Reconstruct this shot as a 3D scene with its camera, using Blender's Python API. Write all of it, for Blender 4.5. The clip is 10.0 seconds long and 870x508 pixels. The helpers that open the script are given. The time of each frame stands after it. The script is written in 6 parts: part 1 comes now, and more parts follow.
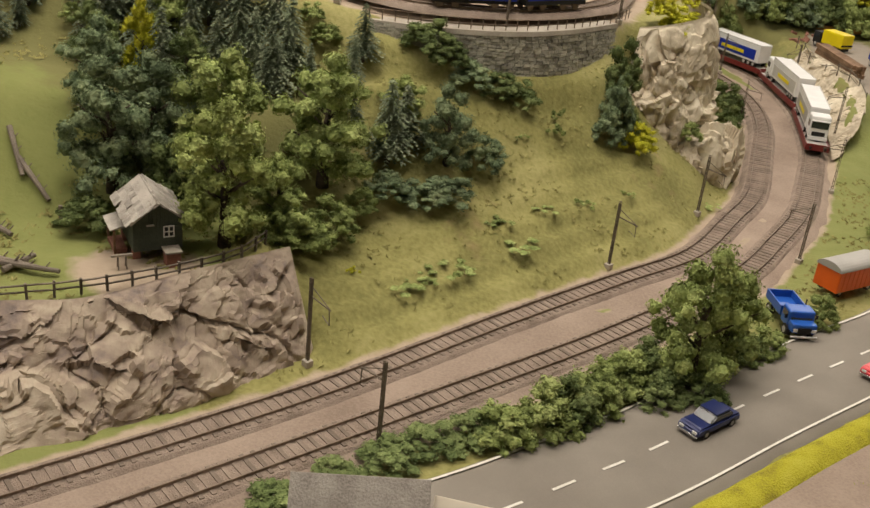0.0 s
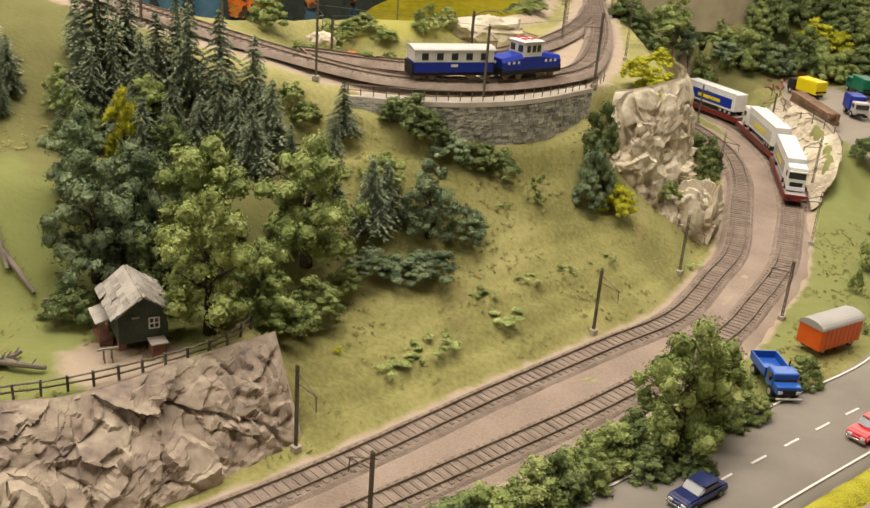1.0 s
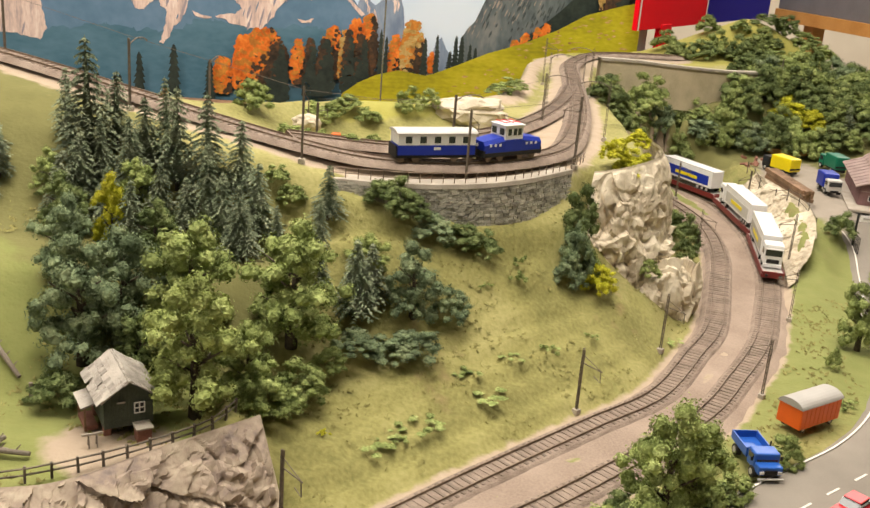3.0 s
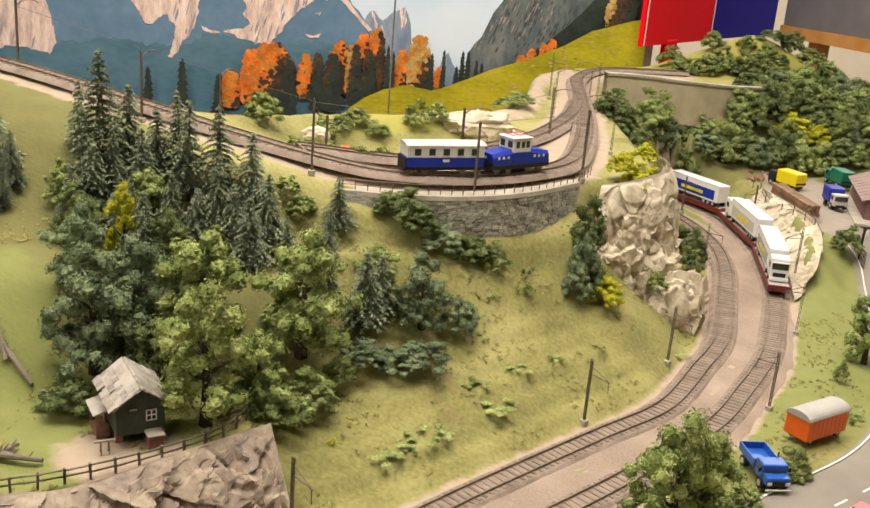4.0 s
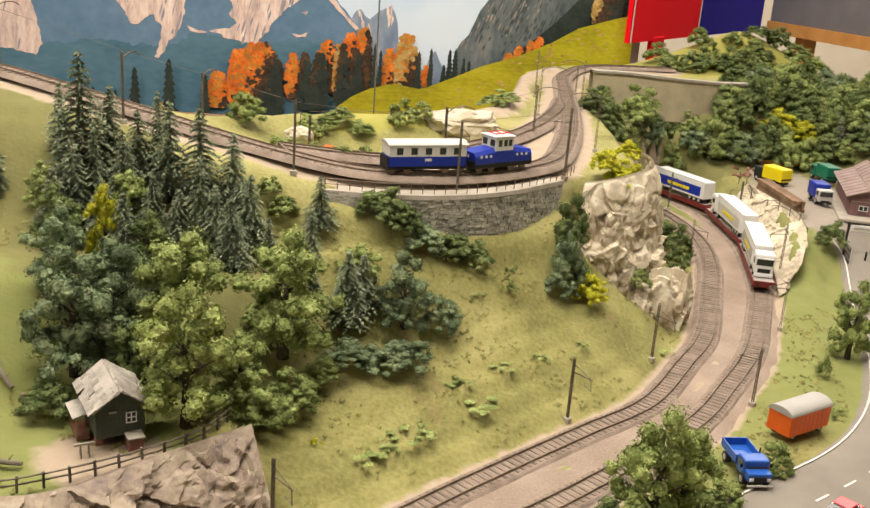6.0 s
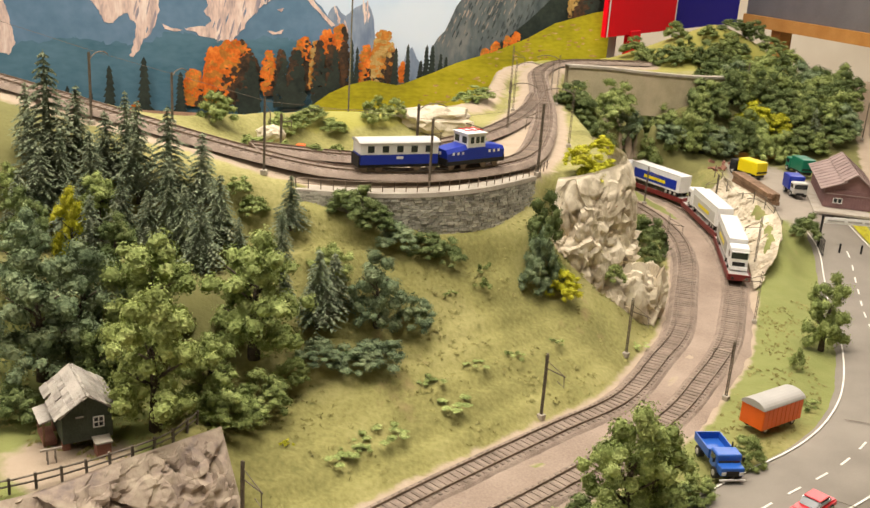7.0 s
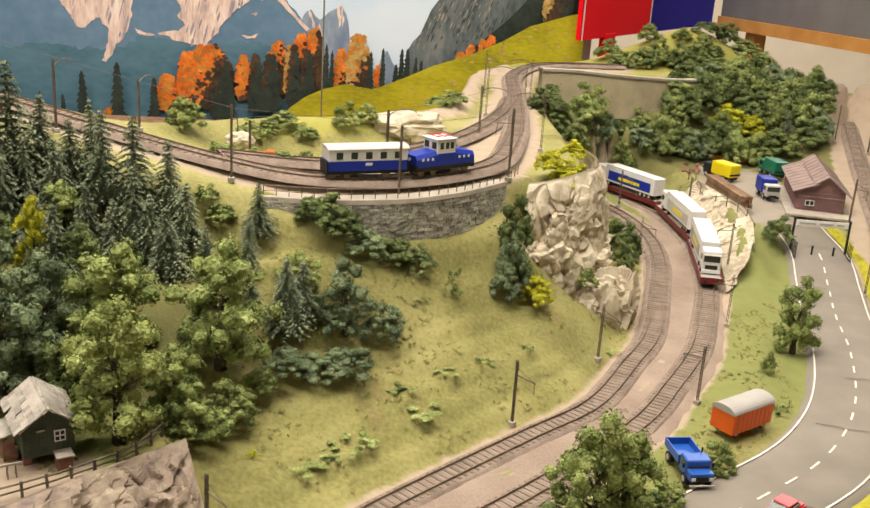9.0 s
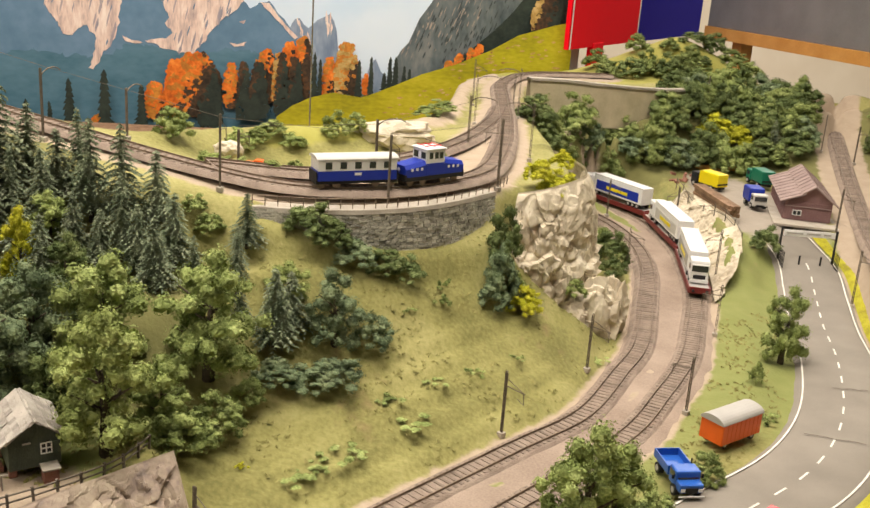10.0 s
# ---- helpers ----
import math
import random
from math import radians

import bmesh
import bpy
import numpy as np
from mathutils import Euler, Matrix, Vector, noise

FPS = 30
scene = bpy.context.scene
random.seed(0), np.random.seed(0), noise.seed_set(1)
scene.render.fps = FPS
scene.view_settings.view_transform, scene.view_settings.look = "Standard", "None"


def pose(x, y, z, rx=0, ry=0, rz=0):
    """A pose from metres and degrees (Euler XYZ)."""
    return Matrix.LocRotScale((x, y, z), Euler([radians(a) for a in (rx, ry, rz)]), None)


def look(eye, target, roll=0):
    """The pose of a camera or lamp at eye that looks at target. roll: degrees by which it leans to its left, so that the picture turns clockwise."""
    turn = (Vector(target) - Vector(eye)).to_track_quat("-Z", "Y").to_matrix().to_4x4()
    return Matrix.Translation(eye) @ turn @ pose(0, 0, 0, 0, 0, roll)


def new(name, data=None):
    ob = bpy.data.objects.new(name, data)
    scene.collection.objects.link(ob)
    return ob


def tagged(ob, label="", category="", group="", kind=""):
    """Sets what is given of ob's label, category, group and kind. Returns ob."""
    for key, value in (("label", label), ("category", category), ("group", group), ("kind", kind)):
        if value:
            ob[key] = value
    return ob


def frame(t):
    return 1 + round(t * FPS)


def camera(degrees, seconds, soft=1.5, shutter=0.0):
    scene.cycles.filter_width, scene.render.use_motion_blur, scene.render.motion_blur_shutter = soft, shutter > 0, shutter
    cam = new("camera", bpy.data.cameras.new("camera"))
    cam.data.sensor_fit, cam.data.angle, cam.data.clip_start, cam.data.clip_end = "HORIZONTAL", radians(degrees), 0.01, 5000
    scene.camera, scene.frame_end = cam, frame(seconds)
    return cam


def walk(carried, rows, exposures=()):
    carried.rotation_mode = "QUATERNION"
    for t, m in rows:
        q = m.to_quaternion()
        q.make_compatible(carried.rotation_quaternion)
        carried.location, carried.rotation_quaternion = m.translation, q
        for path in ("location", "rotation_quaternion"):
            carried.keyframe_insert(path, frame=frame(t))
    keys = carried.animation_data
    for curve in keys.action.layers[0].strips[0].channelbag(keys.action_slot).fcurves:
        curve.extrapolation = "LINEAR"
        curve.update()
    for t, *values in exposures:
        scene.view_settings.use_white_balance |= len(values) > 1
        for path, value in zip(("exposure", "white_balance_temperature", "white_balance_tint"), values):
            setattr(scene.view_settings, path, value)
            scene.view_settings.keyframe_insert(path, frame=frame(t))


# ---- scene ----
cam = camera(47.4, 10.0)
PATH = [
    (0, (0.003, 0.015, 0.418), (0.085, 1.826, -0.425), 6.3),
    (0.5, (0.021, 0.018, 0.437), (0.157, 1.849, -0.358), 5.4),
    (1, (0.006, 0.021, 0.451), (0.102, 1.865, -0.317), 4.4),
    (1.5, (0.001, 0.024, 0.457), (0.089, 1.887, -0.265), 4.3),
    (2, (0.007, 0.02, 0.462), (0.116, 1.893, -0.232), 4.2),
    (2.5, (0.004, 0.015, 0.464), (0.12, 1.899, -0.198), 4.2),
    (3, (0.002, 0.014, 0.467), (0.128, 1.906, -0.17), 4.6),
    (4.5, (-0.004, 0.004, 0.463), (0.109, 1.908, -0.14), 4.7),
    (5, (-0.002, 0.005, 0.467), (0.12, 1.905, -0.145), 4.7),
    (5.5, (0.003, 0.005, 0.466), (0.125, 1.906, -0.142), 4.5),
    (7, (0.021, 0.009, 0.469), (0.183, 1.904, -0.148), 3.9),
    (7.5, (0.027, 0.01, 0.47), (0.205, 1.905, -0.147), 3.8),
    (8, (0.025, 0.011, 0.469), (0.205, 1.905, -0.147), 3.8),
    (8.5, (0.027, 0.012, 0.471), (0.204, 1.907, -0.141), 3.9),
    (9, (0.034, 0.015, 0.473), (0.233, 1.909, -0.138), 3.8),
    (9.5, (0.032, 0.019, 0.475), (0.255, 1.912, -0.129), 4.1),
    (10, (0.032, 0.018, 0.475), (0.256, 1.914, -0.12), 4.1),
]
walk(cam, [(t, look(eye, target, roll)) for t, eye, target, roll in PATH],
     [(0, -.65), (.5, -.5), (1.0, -.3), (1.5, -.2), (2.0, -.05), (2.5, 0), (10, 0)])

# ---- world, room light ----
world = bpy.data.worlds.new("room_air")
scene.world = world
world.use_nodes = True
world.node_tree.nodes["Background"].inputs[0].default_value = (1.0, 0.93, 0.82, 1)
world.node_tree.nodes["Background"].inputs[1].default_value = 0.30


def area_lamp(name, at, size, power, colour, aim):
    data = bpy.data.lights.new(name, "AREA")
    data.shape, data.size, data.size_y, data.energy, data.color = "RECTANGLE", size[0], size[1], power, colour
    ob = new(name, data)
    ob.matrix_world = look(at, aim)
    return tagged(ob, "long ceiling lamp panel with warm white light", "lamp", "ceiling lamps")


for lx, ly in ((-.75, .75), (.55, .9), (.0, 2.0), (2.6, 4.3), (-2.0, -1.2)):
    area_lamp("ceiling_lamp", (lx, ly, 2.08), (1.6, .6), 120 if ly > 3 else 43 if lx < 0 else 39, (1.0, .91, .80), (lx, ly + .05, 0))

# ---- materials ----
def mat(name, colours, rough=.8, scale=40.0, fine=400.0, bump=.2, metal=0.0, island=0.0, thing=0.0, spec=.3, bumpscale=None, stretch=None):
    """Colours blended by noise at two scales, with relief; island and thing: how much single pieces and things differ in value."""
    m = bpy.data.materials.new(name)
    m.use_nodes = True
    t, n = m.node_tree, m.node_tree.nodes
    bsdf = n["Principled BSDF"]
    bsdf.inputs["Roughness"].default_value, bsdf.inputs["Metallic"].default_value = rough, metal
    bsdf.inputs["Specular IOR Level"].default_value = spec
    co = n.new("ShaderNodeNewGeometry")
    big, small = n.new("ShaderNodeTexNoise"), n.new("ShaderNodeTexNoise")
    for node, s in ((big, scale), (small, fine)):
        node.inputs["Scale"].default_value, node.inputs["Detail"].default_value = s, 5
        t.links.new(co.outputs["Position"], node.inputs["Vector"])
        if stretch:
            drawn = n.new("ShaderNodeVectorMath"); drawn.operation = "MULTIPLY"
            drawn.inputs[1].default_value = stretch
            t.links.new(co.outputs["Position"], drawn.inputs[0]); t.links.new(drawn.outputs[0], node.inputs["Vector"])
    mix = n.new("ShaderNodeMath"); mix.operation = "MULTIPLY_ADD"
    t.links.new(small.outputs["Fac"], mix.inputs[0]); mix.inputs[1].default_value = .5
    half = n.new("ShaderNodeMath"); half.operation = "MULTIPLY_ADD"
    t.links.new(big.outputs["Fac"], half.inputs[0]); half.inputs[1].default_value, half.inputs[2].default_value = .9, -.2
    t.links.new(half.outputs[0], mix.inputs[2])
    ramp = n.new("ShaderNodeValToRGB")
    t.links.new(mix.outputs[0], ramp.inputs[0])
    while len(ramp.color_ramp.elements) < len(colours):
        ramp.color_ramp.elements.new(.5)
    for i, (e, c) in enumerate(zip(ramp.color_ramp.elements, colours)):
        e.position, e.color = (.28 + .44 * i / max(1, len(colours) - 1)), (*c, 1)
    out = ramp.outputs["Color"]
    for amount, kind, socket in ((island, "ShaderNodeNewGeometry", "Random Per Island"), (thing, "ShaderNodeObjectInfo", "Random")):
        if amount:
            src = n.new(kind)
            value = n.new("ShaderNodeMath"); value.operation = "MULTIPLY_ADD"
            t.links.new(src.outputs[socket], value.inputs[0])
            value.inputs[1].default_value, value.inputs[2].default_value = 2 * amount, 1 - amount
            hsv = n.new("ShaderNodeHueSaturation")
            t.links.new(value.outputs[0], hsv.inputs["Value"]); t.links.new(out, hsv.inputs["Color"])
            out = hsv.outputs["Color"]
    t.links.new(out, bsdf.inputs["Base Color"])
    if bump:
        b = n.new("ShaderNodeBump")
        b.inputs["Strength"].default_value, b.inputs["Distance"].default_value = bump, bumpscale or .002
        t.links.new(small.outputs["Fac"], b.inputs["Height"]); t.links.new(b.outputs[0], bsdf.inputs["Normal"])
    return m


def plain(name, c, rough=.45, metal=0.0, spec=.4, wear=.12):
    """Paint or plastic: one colour with slight wear."""
    return mat(name, [tuple(v * (1 - wear) for v in c), c], rough, 60, 900, .04, metal, spec=spec)


M = dict(
    rock=mat("pale_rock", [(.36, .30, .215), (.60, .52, .39), (.71, .64, .50)], .9, 17, 130, .4, bumpscale=.003),
    rock_brown=mat("brown_rock", [(.155, .125, .12), (.30, .235, .185), (.42, .345, .26), (.50, .43, .335)], .9, 13, 110, .5, bumpscale=.003),
    bed=mat("track_bed", [(.225, .168, .13), (.30, .23, .18), (.36, .28, .22)], .95, 14, 500, .35),
    ballast=mat("ballast", [(.20, .152, .118), (.275, .212, .168), (.34, .27, .215)], .95, 60, 900, .8, bumpscale=.0015),
    sleeper=mat("sleeper", [(.180, .138, .107), (.262, .204, .160)], .85, 60, 700, .3, thing=.25),
    rail=mat("rail", [(.15, .105, .075), (.30, .23, .17)], .5, 80, 400, .1, .35),
    asphalt=mat("asphalt", [(.20, .175, .145), (.27, .24, .20)], .85, 14, 1600, .15),
    line=mat("road_paint", [(.62, .58, .50), (.80, .77, .70)], .7, 90, 900, .05),
    verge=mat("yellow_verge", [(.28, .24, .03), (.48, .44, .03), (.56, .52, .06)], .95, 60, 700, 1.0, bumpscale=.003),
    bark=mat("bark", [(.05, .04, .028), (.13, .10, .07)], .95, 200, 900, .6),
    leaf_dark=mat("leaf_dark", [(.062, .088, .032), (.145, .185, .068), (.250, .295, .118)], .95, 45, 420, 0, island=.18, thing=.16, spec=.1),
    leaf_mid=mat("leaf_mid", [(.100, .130, .038), (.245, .295, .098), (.395, .440, .170)], .95, 45, 420, 0, island=.18, thing=.16, spec=.1),
    leaf_light=mat("leaf_light", [(.155, .190, .054), (.335, .390, .130), (.49, .54, .215)], .95, 45, 420, 0, island=.18, thing=.16, spec=.1),
    leaf_blue=mat("leaf_blue", [(.074, .104, .056), (.185, .238, .128), (.330, .380, .205)], .95, 45, 420, 0, island=.18, thing=.16, spec=.1),
    leaf_yellow=mat("leaf_yellow", [(.26, .27, .016), (.48, .47, .035), (.60, .57, .07)], .95, 60, 500, 0, island=.2, thing=.1, spec=.1),
    tuft=mat("tuft", [(.17, .155, .048), (.25, .23, .078), (.32, .29, .11)], .97, 30, 300, 0, island=.15),
    needle=mat("needle", [(.080, .105, .060), (.200, .235, .145), (.36, .39, .25)], .95, 60, 500, 0, island=.2, thing=.18, spec=.1),
    mast=mat("mast", [(.10, .08, .058), (.19, .155, .115)], .7, 120, 900, .1),
    concrete=mat("concrete", [(.35, .305, .245), (.48, .43, .36)], .9, 60, 700, .3),
    wall_stone=mat("wall_stone", [(.20, .19, .155), (.35, .33, .27), (.46, .43, .35)], .9, 70, 500, .6, island=.3),
    mortar=mat("mortar", [(.20, .18, .14), (.30, .27, .21)], .95, 60, 700, .4),
    cream_wall=mat("cream_wall", [(.40, .34, .22), (.55, .47, .32)], .9, 30, 500, .4),
    wood=mat("grey_wood", [(.14, .115, .09), (.27, .225, .175)], .85, 50, 700, .3, thing=.2),
    brown_wood=mat("brown_wood", [(.16, .09, .05), (.32, .20, .12)], .8, 50, 700, .3, thing=.2),
    green_board=mat("green_board", [(.045, .055, .04), (.085, .10, .075)], .8, 80, 700, .3),
    shingle=mat("grey_shingle", [(.24, .21, .18), (.38, .345, .30), (.46, .42, .37)], .85, 60, 800, .4, thing=.22),
    brick=mat("red_brick", [(.20, .085, .06), (.36, .18, .13)], .9, 90, 900, .4),
    plum=mat("plum_board", [(.16, .085, .085), (.26, .15, .145)], .8, 40, 600, .2),
    plum_roof=mat("plum_roof", [(.25, .18, .165), (.36, .27, .245)], .85, 40, 700, .3),
    white=plain("white_paint", (.80, .79, .77), .4),
    blue=plain("blue_paint", (.022, .11, .46), .35),
    deep_blue=plain("deep_blue_paint", (.012, .035, .36), .35),
    navy=plain("navy_paint", (.02, .03, .12), .35),
    orange=plain("orange_paint", (.80, .13, .012), .45),
    rust_red=plain("dark_red_paint", (.16, .018, .016), .5),
    red=plain("red_paint", (.62, .02, .03), .35),
    yellow=plain("yellow_paint", (.82, .66, .01), .4),
    green=plain("green_paint", (.01, .16, .09), .4),
    grey=plain("grey_paint", (.42, .40, .37), .6),
    roof_grey=plain("roof_grey", (.55, .53, .49), .6),
    black=plain("black_rubber", (.015, .014, .013), .7),
    chrome=plain("chrome", (.6, .6, .6), .25, .9),
    glass=plain("dark_glass", (.03, .035, .04), .08, 0, .6),
    sand=mat("sand_heap", [(.46, .40, .29), (.64, .57, .45)], .95, 50, 500, .6),
    flat_red=plain("banner_red", (.80, .004, .014), .6, 0, .08, .05),
    flat_blue=plain("banner_blue", (.012, .008, .25), .6, 0, .08, .05),
    plaster=mat("plaster", [(.66, .58, .46), (.74, .67, .55)], .9, 4, 200, .05),
    # low albedo for the unseen ceiling and walls, so less light bounces
    hall=mat("unseen_hall_shell", [(.30, .26, .21), (.38, .34, .28)], .9, 4, 200, .05),
    room_floor=mat("room_floor", [(.42, .38, .33), (.52, .48, .42)], .5, 5, 90, .05),
    table_grey=mat("table_grey", [(.15, .15, .155), (.20, .20, .205)], .8, 12, 300, .05),
    table_wood=mat("table_wood", [(.50, .24, .06), (.64, .34, .10)], .6, 16, 250, .1),
)


def ground_material():
    """Flock grass that turns to sand, lush lawn and bright meadow where the land's own attributes say so."""
    m = mat("flock_grass", [(.165, .155, .050), (.265, .247, .085), (.350, .318, .130)], .97, 11, 210, .6, bumpscale=.0016)
    t, n = m.node_tree, m.node_tree.nodes
    bsdf = n["Principled BSDF"]
    out = bsdf.inputs["Base Color"].links[0].from_socket
    speck = n.new("ShaderNodeTexNoise"); speck.inputs["Scale"].default_value, speck.inputs["Detail"].default_value = 45, 6
    geo = n.new("ShaderNodeNewGeometry"); t.links.new(geo.outputs["Position"], speck.inputs["Vector"])
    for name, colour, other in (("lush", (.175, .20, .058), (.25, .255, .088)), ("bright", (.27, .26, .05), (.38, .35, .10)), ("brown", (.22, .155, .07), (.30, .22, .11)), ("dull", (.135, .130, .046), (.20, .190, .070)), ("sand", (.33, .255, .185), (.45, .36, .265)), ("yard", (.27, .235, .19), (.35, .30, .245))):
        at = n.new("ShaderNodeAttribute"); at.attribute_name = name
        two = n.new("ShaderNodeMix"); two.data_type = "RGBA"
        two.inputs["A"].default_value, two.inputs["B"].default_value = (*colour, 1), (*other, 1)
        t.links.new(speck.outputs["Fac"], two.inputs["Factor"])
        edge = n.new("ShaderNodeMath"); edge.operation = "MULTIPLY_ADD"; edge.use_clamp = True
        sub = n.new("ShaderNodeMath"); sub.operation = "ADD"
        t.links.new(at.outputs["Fac"], sub.inputs[0]); t.links.new(speck.outputs["Fac"], sub.inputs[1])
        t.links.new(sub.outputs[0], edge.inputs[0]); edge.inputs[1].default_value, edge.inputs[2].default_value = 3.0, -2.5
        mixed = n.new("ShaderNodeMix"); mixed.data_type = "RGBA"
        t.links.new(edge.outputs[0], mixed.inputs["Factor"]); t.links.new(out, mixed.inputs["A"]); t.links.new(two.outputs["Result"], mixed.inputs["B"])
        out = mixed.outputs["Result"]
    t.links.new(out, bsdf.inputs["Base Color"])
    return m


M["ground"] = ground_material()


# ---- plan: lines of the land, (x, y, z) in metres ----
def curve(points, step=0.01):
    """A smooth line through the points, sampled about every step metres."""
    p = np.array(points, float)
    p = np.vstack([2 * p[0] - p[1], p, 2 * p[-1] - p[-2]])
    out = []
    for i in range(1, len(p) - 2):
        a, b, c, d = p[i - 1:i + 3]
        n = max(2, int(np.linalg.norm(c - b) / step))
        u = np.linspace(0, 1, n, endpoint=False)[:, None]
        out.append(0.5 * (2 * b + (c - a) * u + (2 * a - 5 * b + 4 * c - d) * u ** 2 + (3 * b - a - 3 * c + d) * u ** 3))
    return np.vstack([*out, p[-2:-1]])


def beside(line, d):
    """The line shifted by d to its right, in plan."""
    t = np.gradient(line[:, :2], axis=0)
    t /= np.linalg.norm(t, axis=1)[:, None] + 1e-9
    out = line.copy()
    out[:, 0] += d * t[:, 1]
    out[:, 1] -= d * t[:, 0]
    return out


TRACK_1 = curve([(-.36, .40, 0), (-.224, .502, 0), (-.05, .636, 0), (.105, .776, 0), (.226, .881, 0), (.315, .958, 0), (.385, 1.066, 0), (.44, 1.16, 0), (.497, 1.32, 0), (.542, 1.46, 0), (.565, 1.60, 0), (.556, 1.74, 0), (.51, 1.86, 0), (.42, 1.97, 0)])
TRACK_2 = curve([(-.30, .37, 0), (-.10, .528, 0), (.06, .655, 0), (.205, .773, 0), (.345, .906, 0), (.42, 1.01, 0), (.485, 1.115, 0), (.530, 1.219, 0), (.575, 1.335, 0), (.608, 1.455, 0), (.634, 1.60, 0), (.634, 1.745, 0), (.60, 1.87, 0), (.52, 1.99, 0)])
TRACK_UP = curve([(-.66, 1.27, .302), (-.452, 1.225, .275), (-.287, 1.165, .25), (-.138, 1.115, .225), (-.037, 1.10, .208), (.03, 1.10, .203), (.105, 1.125, .2), (.176, 1.17, .2), (.237, 1.25, .2), (.285, 1.42, .2), (.322, 1.62, .2), (.355, 1.85, .2), (.40, 2.12, .2), (.50, 2.30, .2), (.7, 2.36, .2)])
TRACK_IN = curve([(-.10, 1.128, .2205), (.02, 1.172, .205), (.09, 1.235, .205), (.175, 1.337, .203), (.245, 1.47, .202), (.305, 1.64, .2), (.34, 1.78, .2)])
TRACK_BACK = curve([(.80, 1.20, .03), (.87, 1.34, .045), (.93, 1.51, .055), (1.008, 1.70, .06), (1.10, 1.94, .085), (1.20, 2.2, .125), (1.3, 2.4, .13)])
ROAD = curve([(-.24, .395, 0), (.0, .475, 0), (.165, .578, 0), (.29, .675, 0), (.41, .765, 0), (.505, .835, 0), (.575, .91, 0), (.632, 1.0, 0), (.69, 1.13, 0), (.73, 1.25, 0), (.775, 1.37, .005), (.808, 1.475, .02), (.80, 1.56, .045)])

